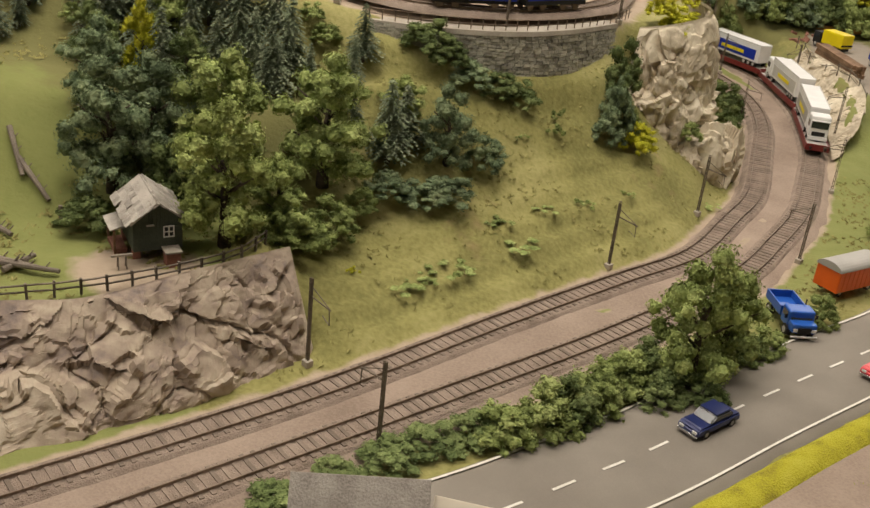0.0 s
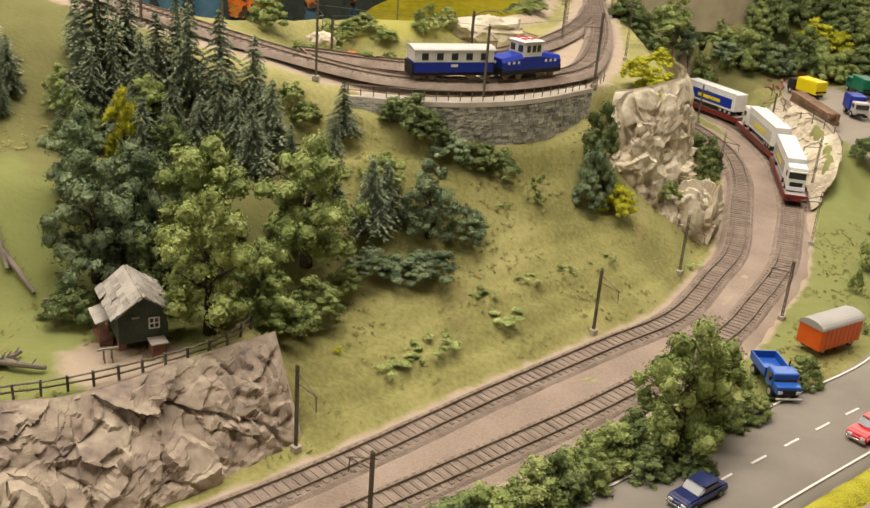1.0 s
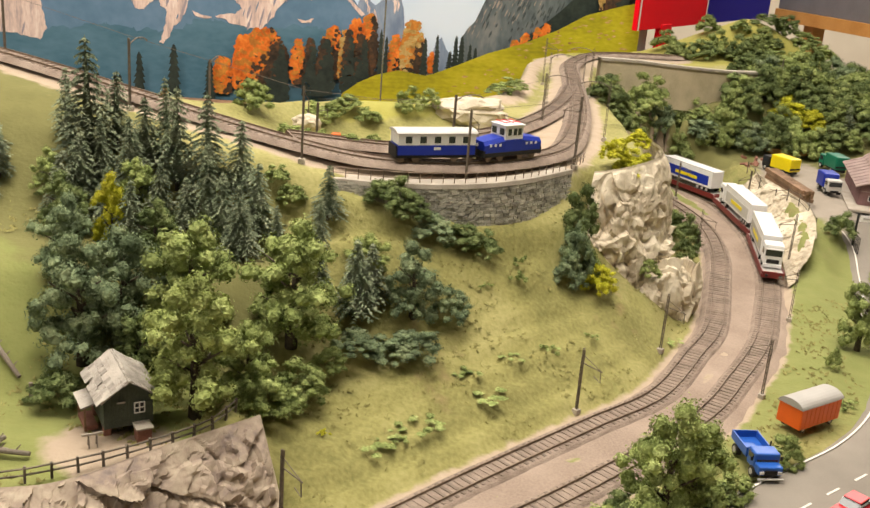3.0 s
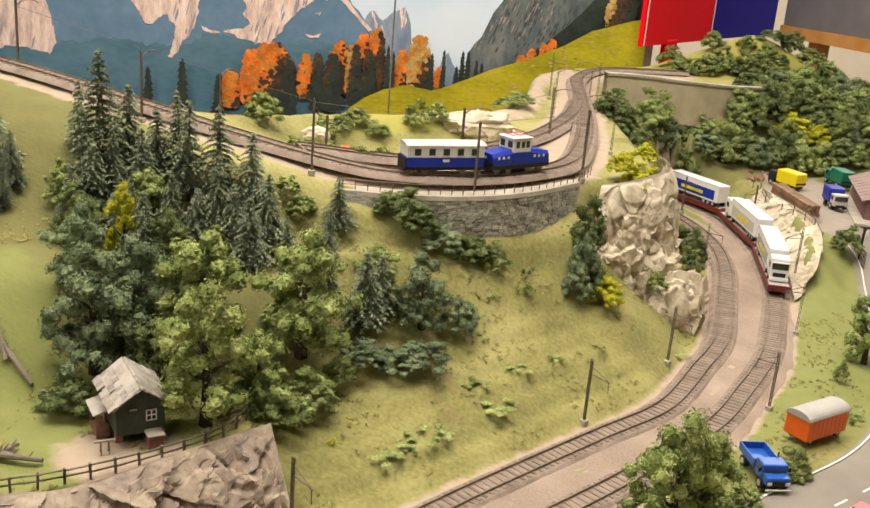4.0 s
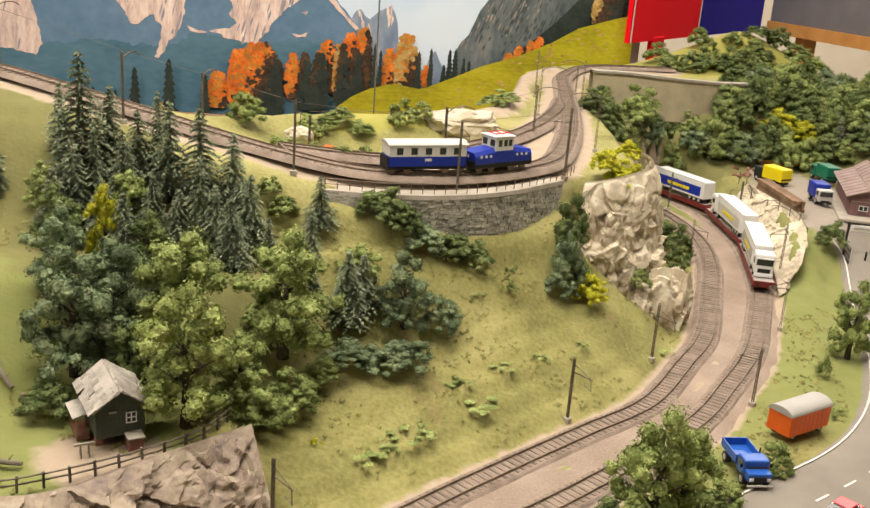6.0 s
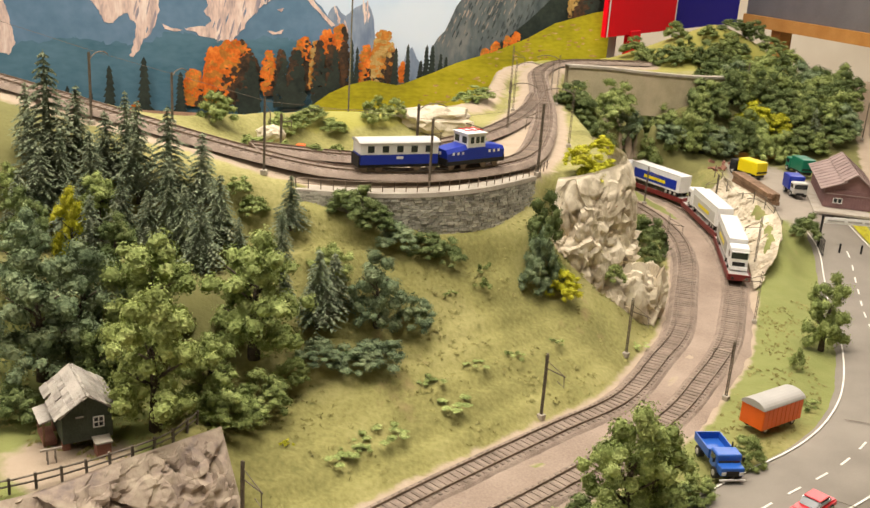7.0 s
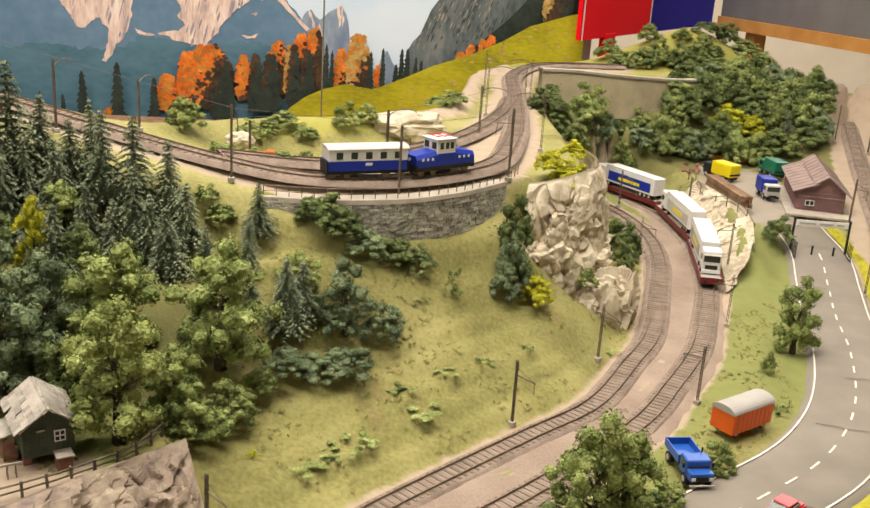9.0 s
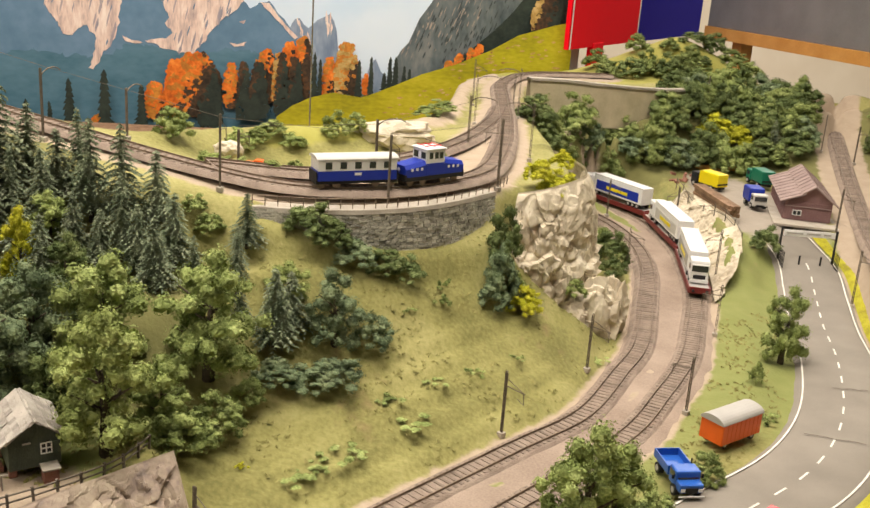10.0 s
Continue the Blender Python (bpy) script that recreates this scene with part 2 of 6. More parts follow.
LINES = [
    beside(TRACK_1, -.024), TRACK_1, TRACK_2, beside(TRACK_2, .026), ROAD, beside(ROAD, -.052), beside(ROAD, .052), TRACK_UP, beside(TRACK_UP, -.02), TRACK_IN, TRACK_BACK,
    # edge of the upper terrace and the foot of its wall
    curve([(-.66, 1.235, .29), (-.451, 1.18, .268), (-.289, 1.13, .243), (-.132, 1.072, .22), (-.034, 1.060, .2), (.027, 1.062, .196), (.103, 1.084, .194), (.17, 1.124, .194), (.232, 1.185, .194), (.275, 1.28, .194), (.30, 1.40, .194), (.345, 1.62, .19), (.39, 1.85, .19), (.42, 2.05, .19)]),
    curve([(-.03, 1.040, .187), (.03, 1.043, .17), (.10, 1.063, .15), (.17, 1.10, .145), (.232, 1.152, .155)]),
    # slope
    curve([(-.09, .80, .062), (-.03, .845, .047), (.07, .945, .066), (.15, 1.005, .072), (.207, 1.052, .069), (.29, 1.11, .066)]),
    curve([(-.45, .90, .17), (-.3, .91, .15), (-.2, .92, .148), (-.1, .94, .135), (-.02, .99, .15), (.05, 1.01, .142), (.12, 1.04, .125)]),
    # hut meadow, fence line and the top of the cliff
    curve([(-.6, .70, .075), (-.40, .70, .068), (-.26, .70, .065), (-.2, .715, .065), (-.15, .745, .066), (-.12, .785, .068)]),
    curve([(-.45, .618, .058), (-.278, .652, .06), (-.226, .662, .063), (-.170, .703, .065), (-.098, .760, .066)]),
    curve([(-.46, .43, 0), (-.25, .558, 0), (-.19, .60, 0), (-.12, .658, 0), (-.066, .698, 0)]),
    # rock spur: its top and its foot
    curve([(.27, 1.218, .19), (.31, 1.262, .19), (.345, 1.31, .19), (.36, 1.38, .19), (.365, 1.50, .19), (.38, 1.70, .19)]),
    curve([(.275, 1.172, .10), (.30, 1.178, .07), (.335, 1.192, .03), (.37, 1.222, -.01), (.405, 1.262, -.01), (.425, 1.32, -.01), (.438, 1.42, -.01), (.445, 1.55, -.01), (.435, 1.70, -.005)]),
    # bank and yard
    curve([(.585, 1.27, .012), (.645, 1.42, .012), (.672, 1.55, .01), (.68, 1.66, .01), (.672, 1.79, .01), (.635, 1.92, .01), (.55, 2.05, .01)]),
    curve([(.665, 1.44, .04), (.70, 1.56, .06), (.715, 1.68, .06), (.722, 1.86, .06), (.70, 1.97, .065), (.62, 2.08, .07)]),
    curve([(.74, 1.50, .045), (.79, 1.60, .058), (.80, 1.75, .06), (.84, 1.95, .06)]),
    curve([(.88, 1.47, .03), (.91, 1.58, .06), (.90, 1.80, .06), (.95, 1.92, .07)]),
    # wooded hill behind the yard
    curve([(.44, 1.87, .145), (.5, 1.92, .15), (.62, 1.985, .15), (.8, 2.12, .16), (1.0, 2.15, .16), (1.25, 2.2, .18)]),
    curve([(.46, 2.10, .17), (.6, 2.22, .18), (.8, 2.32, .2), (1.0, 2.34, .2), (1.3, 2.3, .2)]),
    curve([(.5, 2.5, .18), (.637, 2.5, .19), (.758, 2.5, .237), (.838, 2.5, .27), (.905, 2.5, .293), (.981, 2.5, .267), (1.061, 2.5, .224), (1.189, 2.5, .165), (1.6, 2.4, .10)]),
    curve([(.585, 1.985, .088), (.655, 1.992, .085), (.74, 1.968, .072)]),
    # back of the upper meadow, and the drop behind it
    curve([(-.7, 1.315, .302), (-.45, 1.262, .272), (-.28, 1.215, .248), (-.20, 1.24, .236), (-.13, 1.36, .222), (-.05, 1.44, .213), (.06, 1.50, .209), (.17, 1.60, .206), (.24, 1.75, .204), (.285, 1.95, .202), (.33, 2.15, .2), (.42, 2.32, .2)]),
    curve([(-.7, 1.36, .18), (-.45, 1.31, .16), (-.26, 1.27, .14), (-.18, 1.33, .12), (-.12, 1.43, .10), (-.04, 1.50, .10), (.07, 1.56, .10), (.16, 1.67, .10), (.21, 1.80, .10), (.245, 1.99, .09), (.28, 2.2, .09), (.38, 2.42, .09)]),
    curve([(-.7, 1.6, .05), (-.3, 1.6, .05), (0, 1.8, .05), (.1, 2.0, .05), (.15, 2.4, .05)]),
    # fore edge of the board
    curve([(-.5, .30, 0), (.2, .34, 0), (.55, .62, 0), (.75, .86, 0), (.95, 1.1, .01), (1.15, 1.3, .02)]),
]

# between the long slope and the track, and up to the wood, the land rises evenly
for low_line, high_line in ((beside(TRACK_1, -.028), curve([(-.09, .80, .062), (-.03, .845, .047), (.07, .945, .066), (.15, 1.005, .072), (.207, 1.052, .069), (.29, 1.11, .066)])),
                            (curve([(-.03, .845, .047), (.07, .945, .066), (.15, 1.005, .072), (.207, 1.052, .069)]), curve([(-.1, .94, .135), (-.02, .99, .15), (.05, 1.01, .142), (.12, 1.04, .125), (.19, 1.08, .12)]))):
    near_low = np.array([low_line[np.argmin(np.hypot(low_line[:, 0] - p[0], low_line[:, 1] - p[1]))] for p in high_line])
    for u in (.2, .4, .6, .8):
        LINES.append(near_low + (high_line - near_low) * u)


def ground(x, y):
    """The land's height: each line holds it at its own height, the nearest most."""
    x, y = np.asarray(x, float), np.asarray(y, float)
    top, low = np.zeros_like(x), np.zeros_like(x)
    for line in LINES:
        a, b = line[:-1:2], line[2::2]
        n = min(len(a), len(b))
        a, b = a[:n], b[:n]
        best, high = np.full(x.shape, 1e9), np.zeros_like(x)
        for p, q in zip(a, b):
            ux, uy = q[0] - p[0], q[1] - p[1]
            k = np.clip(((x - p[0]) * ux + (y - p[1]) * uy) / (ux * ux + uy * uy + 1e-12), 0, 1)
            d = (x - p[0] - k * ux) ** 2 + (y - p[1] - k * uy) ** 2
            near = d < best
            best = np.where(near, d, best)
            high = np.where(near, p[2] + k * (q[2] - p[2]), high)
        w = 1 / (best + 4e-5) ** 1.4
        top, low = top + w * high, low + w
    return top / low


# ---- mesh helpers ----
def finish(name, bm, material, smooth=False):
    me = bpy.data.meshes.new(name)
    bmesh.ops.recalc_face_normals(bm, faces=bm.faces)
    bm.to_mesh(me)
    bm.free()
    for one in (material if isinstance(material, (list, tuple)) else [material]):
        me.materials.append(one)
    if smooth:
        me.shade_smooth()
    return me


def part(name, bm, material, parent=None, label="", smooth=False):
    ob = new(name, finish(name, bm, material, smooth))
    if parent is not None:
        ob.parent = parent
    return tagged(ob, label)


def thing(name, label, category, at=None, group="", kind=""):
    ob = tagged(new(name), label, category, group, kind)
    if at is not None:
        ob.matrix_world = at
    return ob


def box(bm, x, y, z, sx, sy, sz, bevel=0.0, m=None):
    """A box with its middle at x, y and its bottom at z."""
    made = bmesh.ops.create_cube(bm, size=1)["verts"]
    bmesh.ops.transform(bm, matrix=(m or Matrix()) @ Matrix.Translation((x, y, z + sz / 2)) @ Matrix.Diagonal((sx, sy, sz, 1)), verts=made)
    if bevel:
        edges = {e for v in made for e in v.link_edges}
        bmesh.ops.bevel(bm, geom=list(edges), offset=bevel, segments=2, affect="EDGES", profile=.6)
    return bm


def rod(bm, a, b, r0, r1=None, n=7):
    a, b = Vector(a), Vector(b)
    d = b - a
    made = bmesh.ops.create_cone(bm, cap_ends=True, segments=n, radius1=r0, radius2=r0 if r1 is None else r1, depth=d.length)["verts"]
    bmesh.ops.transform(bm, matrix=Matrix.Translation((a + b) / 2) @ d.to_track_quat("Z", "Y").to_matrix().to_4x4(), verts=made)
    return bm


def tube(bm, points, r, n=5):
    """One bent round bar through the points, all bends in its x-z plane or along a line."""
    pts = [Vector(p) for p in points]
    rings = []
    for k, p in enumerate(pts):
        d = (pts[min(k + 1, len(pts) - 1)] - pts[max(k - 1, 0)]).normalized()
        side = d.cross(Vector((0, 1, 0)))
        side = side.normalized() if side.length > .1 else Vector((1, 0, 0))
        up = d.cross(side)
        rings.append([bm.verts.new(p + r * (side * math.cos(a) + up * math.sin(a))) for a in np.linspace(0, 2 * math.pi, n, endpoint=False)])
    for r0, r1 in zip(rings, rings[1:]):
        for i in range(n):
            bm.faces.new((r0[i], r0[(i + 1) % n], r1[(i + 1) % n], r1[i]))
    bm.faces.new(rings[0][::-1]), bm.faces.new(rings[-1])
    return bm


def prism(bm, profile, length, m=None):
    """The profile in x and z, drawn out along y about its middle."""
    m = m or Matrix()
    front = [bm.verts.new(m @ Vector((x, -length / 2, z))) for x, z in profile]
    back = [bm.verts.new(m @ Vector((x, length / 2, z))) for x, z in profile]
    bm.faces.new(front)
    bm.faces.new(back[::-1])
    for i in range(len(profile)):
        j = (i + 1) % len(profile)
        bm.faces.new((front[j], front[i], back[i], back[j]))
    return bm


def B():
    return bmesh.new()


def along(line, s):
    """Place and heading (degrees, 0 along +y) at s metres along a line."""
    seg = np.linalg.norm(np.diff(line[:, :2], axis=0), axis=1)
    run = np.concatenate([[0], np.cumsum(seg)])
    p = [float(np.interp(s, run, line[:, i])) for i in range(3)]
    q = [float(np.interp(s + .004, run, line[:, i])) for i in range(3)]
    o = [float(np.interp(s - .004, run, line[:, i])) for i in range(3)]
    return p, -math.degrees(math.atan2(q[0] - o[0], q[1] - o[1])), run[-1]


def nearest(line, x, y):
    seg = np.concatenate([[0], np.cumsum(np.linalg.norm(np.diff(line[:, :2], axis=0), axis=1))])
    return float(seg[np.argmin((line[:, 0] - x) ** 2 + (line[:, 1] - y) ** 2)])


def ribbon(bm, line, offsets, lifts):
    """A strip along the line: offsets to its right, and heights over it."""
    rows = [[bm.verts.new((p[0], p[1], p[2] + l)) for p in beside(line, o)] for o, l in zip(offsets, lifts)]
    for r0, r1 in zip(rows, rows[1:]):
        for i in range(len(line) - 1):
            bm.faces.new((r0[i], r1[i], r1[i + 1], r0[i + 1]))
    return bm


def gz(x, y):
    return float(ground(np.array([x]), np.array([y]))[0])


def stood(x, y, turn=0.0, lift=0.0, tilt=0.0):
    return pose(x, y, gz(x, y) + lift, tilt, 0, turn)


# ---- the land ----
def build_land():
    nx, ny = 300, 300
    xs, ys = np.linspace(-.85, 1.65, nx), np.linspace(.28, 2.62, ny)
    gx, gy = np.meshgrid(xs, ys)
    z = ground(gx, gy)
    verts = []
    for j in range(ny):
        for i in range(nx):
            x, y = gx[j, i], gy[j, i]
            k = noise.noise((x * 30, y * 30, 0)) * .0022 + noise.noise((x * 90, y * 90, 3)) * .0009
            verts.append((x, y, z[j, i] + k - .0015))
    limit = np.interp(xs, (-.85, -.45, -.26, -.18, -.12, -.04, .07, .16, .21, .245, .28, .38, .39), (1.39, 1.32, 1.28, 1.34, 1.44, 1.51, 1.57, 1.68, 1.81, 2.0, 2.21, 2.44, 9))
    faces = [(j * nx + i, j * nx + i + 1, (j + 1) * nx + i + 1, (j + 1) * nx + i) for j in range(ny - 1) for i in range(nx - 1) if ys[j] < limit[i]]
    me = bpy.data.meshes.new("ground")
    me.from_pydata(verts, [], faces)
    me.materials.append(M["ground"])
    me.shade_smooth()

    def far(line):
        best = np.full(gx.shape, 9.0)
        for p in line[::2]:
            best = np.minimum(best, (gx - p[0]) ** 2 + (gy - p[1]) ** 2)
        return np.sqrt(best)
    up, inn, one, two, back, road = far(TRACK_UP), far(TRACK_IN), far(TRACK_1), far(TRACK_2), far(TRACK_BACK), far(ROAD)
    ramp = lambda d, a, b: np.clip((b - d) / (b - a), 0, 1)
    top = np.clip((z - .188) * 90, 0, 1)
    sand = np.maximum.reduce([ramp(up, .028, .05), ramp(inn, .03, .07) * top, ramp(one, .022, .036), ramp(two, .026, .04), ramp(back, .04, .06)])
    sand = np.maximum(sand, top * np.clip((gx - .05) * 6, 0, 1) * np.clip((gy - 1.1) * 9, 0, 1) * (gx < .42) * .75)
    sand = np.maximum(sand, ramp(np.hypot((gx + .19) * .8, gy - .70), .03, .055) * .9)
    yard = np.clip(1 - np.hypot((gx - .81) / .11, (gy - 1.72) / .28), 0, 1) * 3
    yard = np.clip(yard, 0, 1)
    lush = np.clip((gx - .42 - .25 * (gy - .8)) * 8, 0, 1) * (z < .05) + (gx < -.13) * (gy < .95) * .8 + ramp(two, .05, .12) * (gx > .1) * .7
    bright = top * (gx > -.16) * (gx < .2) * ramp(np.hypot(gx - .03, (gy - 1.4) * .55), .06, .12) + (gy > 2.3) * (gx > .3)
    brown = np.clip(np.sin(gx * 23 + gy * 7) * .5 + .1, 0, 1) * (z > .02) * (z < .09) * (gx > -.1) * .55
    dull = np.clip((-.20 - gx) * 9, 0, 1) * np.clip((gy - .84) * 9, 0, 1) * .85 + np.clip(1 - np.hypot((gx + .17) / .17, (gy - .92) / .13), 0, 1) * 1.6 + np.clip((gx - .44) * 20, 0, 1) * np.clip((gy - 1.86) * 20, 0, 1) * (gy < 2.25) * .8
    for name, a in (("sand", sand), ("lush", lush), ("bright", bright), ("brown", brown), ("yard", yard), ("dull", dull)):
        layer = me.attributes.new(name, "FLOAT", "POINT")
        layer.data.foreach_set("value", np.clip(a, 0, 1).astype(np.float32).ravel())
    tagged(new("ground", me), "olive flock grass hillside of a model railway", "ground", kind="structure")


build_land()

bm = B()
box(bm, .4, 1.45, -.12, 2.5, 2.34, .10)
tagged(part("baseboard", bm, M["brown_wood"]), "wooden board that carries the model landscape", "board", kind="structure")

# road with its lines
road_hi = ROAD.copy(); road_hi[:, 2] += .0005
bm = ribbon(B(), road_hi, (-.056, -.048, -.02, .02, .048, .056), (-.004, .003, .0036, .0036, .003, -.004))
road = tagged(part("road", bm, M["asphalt"], smooth=True), "grey two-lane model road with white lines", "road", kind="structure")
for o in (-.0455, .0455):
    part("edge_line", ribbon(B(), road_hi, (o - .001, o + .001), (.0043, .0043)), M["line"], road)
total = along(ROAD, 0)[2]
s = .02
while s < total - .06:
    seg = np.array([along(ROAD, s + d)[0] for d in np.linspace(0, .021, 5)])
    part("lane_dash", ribbon(B(), seg, (-.0011, .0011), (.0047, .0047)), M["line"], road)
    s += .047
# three thin dark wavy strips across the lanes, just above the asphalt
for at, side, length in ((.98, -.030, .060), (.80, .012, .050), (1.13, -.012, .040)):
    crack = np.array([(*along(ROAD, at + .30 * (u - .5) * length)[0][:2], along(ROAD, at)[0][2] + .0005) for u in np.linspace(0, 1, 9)])
    head = radians(along(ROAD, at)[1])
    for i, u in enumerate(np.linspace(0, 1, 9)):
        o, w = side + length * u, .004 * noise.noise((at * 30, u * 5, 2))
        crack[i, 0] += o * math.cos(head) - w * math.sin(head)
        crack[i, 1] += o * math.sin(head) + w * math.cos(head)
    part("crack", ribbon(B(), crack, (-.0006, .0006), (.0049, .0049)), M["bark"], road, "thin dark line across the asphalt")
bm = ribbon(B(), ROAD, (.056, .062, .075, .082), (.001, .006, .006, .000))
tagged(part("verge", bm, M["verge"], smooth=True), "bright yellow-green flock verge beside the road", "verge", kind="structure")
bm = ribbon(B(), ROAD, (.082, .10, .16, .20), (.002, .003, .003, .0))
tagged(part("siding_bed", bm, M["bed"], smooth=True), "brown earth bed beside the yellow verge", "ground", kind="structure")


# ---- railway ----
def track(line, label, bed=True):
    ob = thing("railway_track", label, "railway track", group="railway tracks")
    low = line.copy()
    part("ballast_bed", ribbon(B(), low, (-.021, -.016, -.0145, .0145, .016, .021), (.000, .0052, .0060, .0060, .0052, .000)), M["ballast"], ob, smooth=True)
    for o in (-.00875, .00875):
        part("rail", ribbon(B(), low, (o - .0007, o - .0004, o - .0004, o + .0004, o + .0004, o + .0007), (.0066, .0068, .0088, .0088, .0068, .0066)), M["rail"], ob)
    me = finish("sleeper", box(B(), 0, 0, 0, .0275, .0030, .0022), M["sleeper"])
    n, length = 0, along(line, 0)[2]
    s = .004
    while s < length and n < 300:
        p, head, _ = along(line, s)
        tie = new("sleeper", me)
        tie.parent = ob
        tie.matrix_local = pose(p[0], p[1], p[2] + .0045, 0, 0, head + random.uniform(-1, 1))
        s += .0082
        n += 1
    return ob


seam_l, seam_r = beside(TRACK_1, -.030), beside(TRACK_2, .034)
bm = B()
n = 160
cl = [along(seam_l, k / n * along(seam_l, 0)[2])[0] for k in range(n + 1)]
cr = [along(seam_r, k / n * along(seam_r, 0)[2])[0] for k in range(n + 1)]
rows = []
for a, b in zip(cl, cr):
    row = []
    for i in range(9):
        u = i / 8
        x, y = a[0] + (b[0] - a[0]) * u, a[1] + (b[1] - a[1]) * u
        row.append(bm.verts.new((x, y, (-.004 if i in (0, 8) else .0030) + noise.noise((x * 40, y * 40, 5)) * .0006)))
    rows.append(row)
for r0, r1 in zip(rows, rows[1:]):
    for i in range(8):
        bm.faces.new((r0[i], r0[i + 1], r1[i + 1], r1[i]))
tagged(part("trackbed", bm, M["bed"], smooth=True), "pinkish brown sanded bed under the two curving tracks", "track bed", kind="structure")
track(TRACK_1, "inner curved track with dark sleepers on brown ballast")
track(TRACK_2, "outer curved track with dark sleepers on brown ballast")
track(TRACK_UP, "upper track climbing round the stone-walled terrace")
track(TRACK_IN, "branch track joining the upper line on the meadow")
track(TRACK_BACK, "rusty track curving behind the plum station building")


# ---- rocks and walls ----
def facets(q, seed):
    """Flat broken planes: each cell of the rock has its own height and tilt."""
    at = noise.voronoi(q)[1][0]
    r = noise.cell_vector(at * 9.7 + Vector((seed, 3.1, 7.7)))
    return r.x - .5 + (Vector((r.y, r.z, r.x)) - Vector((.5, .5, .5))).dot(q - at) * 1.5


def rock_face(name, label, foot, top, rough, material, seed, nu=170, nv=60, strata=1.0, fade=.02):
    """A cliff between a foot line and a top line, broken into ledges and cracks."""
    f, t = curve(foot, .004), curve(top, .004)
    bm = B()
    rows = []
    for i in range(nu + 1):
        u = i / nu
        a = Vector([np.interp(u, np.linspace(0, 1, len(f)), f[:, k]) for k in range(3)])
        b = Vector([np.interp(u, np.linspace(0, 1, len(t)), t[:, k]) for k in range(3)])
        tangent = Vector([np.interp(min(1, u + .02), np.linspace(0, 1, len(f)), f[:, k]) - np.interp(max(0, u - .02), np.linspace(0, 1, len(f)), f[:, k]) for k in range(3)])
        out = Vector((tangent.y, -tangent.x, 0)).normalized()
        row = []
        for j in range(nv + 1):
            v = j / nv
            p = a.lerp(b, v)
            q = Vector((p.x * 28 + seed, p.y * 28, p.z * 28 * strata))
            bent = q + noise.noise_vector(q * .9) * .35
            big = facets(bent * .50, seed)
            mid = facets(bent * 1.1, seed + 5)
            small = facets(bent * 2.6, seed + 9)
            # narrow cracks cut into the rock
            crack = max(0, .10 - abs(noise.noise(q * .8 + Vector((4, 1, 9))))) * 4
            swell = math.sin(math.pi * min(1, v * 1.02)) ** .6
            swell *= min(1, (1 - u) / fade)
            h = .38 + .62 * big + .34 * mid + .13 * small - crack * .8 + .14 * noise.noise(q * 1.7) + .10 * noise.noise(q * 5)
            row.append(bm.verts.new(p + out * rough * swell * h + Vector((0, 0, rough * .22 * small * swell))))
        rows.append(row)
    for r0, r1 in zip(rows, rows[1:]):
        for j in range(nv):
            bm.faces.new((r0[j], r1[j], r1[j + 1], r0[j + 1]))
    return tagged(part(name, bm, material), label, "rock")


rock_face("rock_cliff", "layered beige-brown plaster rock cliff beside the track", [(-.46, .40, -.01), (-.241, .540, -.004), (-.18, .580, -.004), (-.109, .640, -.004), (-.052, .700, -.004)],
          [(-.46, .60, .06), (-.265, .634, .064), (-.21, .645, .067), (-.153, .688, .071), (-.082, .748, .072)], .022, M["rock_brown"], 3.0, 240, 70)
rock_face("rock_spur", "tall pale rock spur below the terrace with mossy ledges", [(.258, 1.160, .085), (.29, 1.150, .045), (.325, 1.158, .005), (.360, 1.184, -.01), (.386, 1.218, -.01), (.400, 1.27, -.01), (.415, 1.40, -.01), (.44, 1.6, -.01)],
          [(.268, 1.19, .190), (.295, 1.20, .192), (.325, 1.222, .194), (.354, 1.247, .197), (.374, 1.270, .200), (.382, 1.33, .200), (.380, 1.45, .190), (.39, 1.6, .17)], .024, M["rock"], 17.0, 240, 120, .8, .5)
rock_face("rock_bank", "low white rocks holding the yard above the track", [(.600, 1.325, .008), (.630, 1.427, .012), (.655, 1.53, .016), (.672, 1.646, .022), (.684, 1.80, .03)],
          [(.662, 1.405, .040), (.700, 1.490, .058), (.712, 1.56, .070), (.712, 1.63, .070), (.708, 1.79, .066)], .018, M["rock"], 23.0, 150, 50)


def boulder(x, y, z, sx, sy, sz, seed):
    bm = B()
    bmesh.ops.create_icosphere(bm, subdivisions=5, radius=1)
    for v in bm.verts:
        q = v.co * 1.3 + Vector((seed, 0, 0))
        v.co *= .90 + .30 * facets(q * .8, seed) + .10 * facets(q * 2.0, seed + 3) + .03 * noise.noise(q * 6)
    bmesh.ops.transform(bm, matrix=Matrix.Translation((x, y, z)) @ Matrix.Diagonal((sx, sy, sz, 1)), verts=bm.verts)
    return tagged(part("boulder", bm, M["rock"]), "pale craggy boulder at the foot of the rock spur", "rock", "boulders")


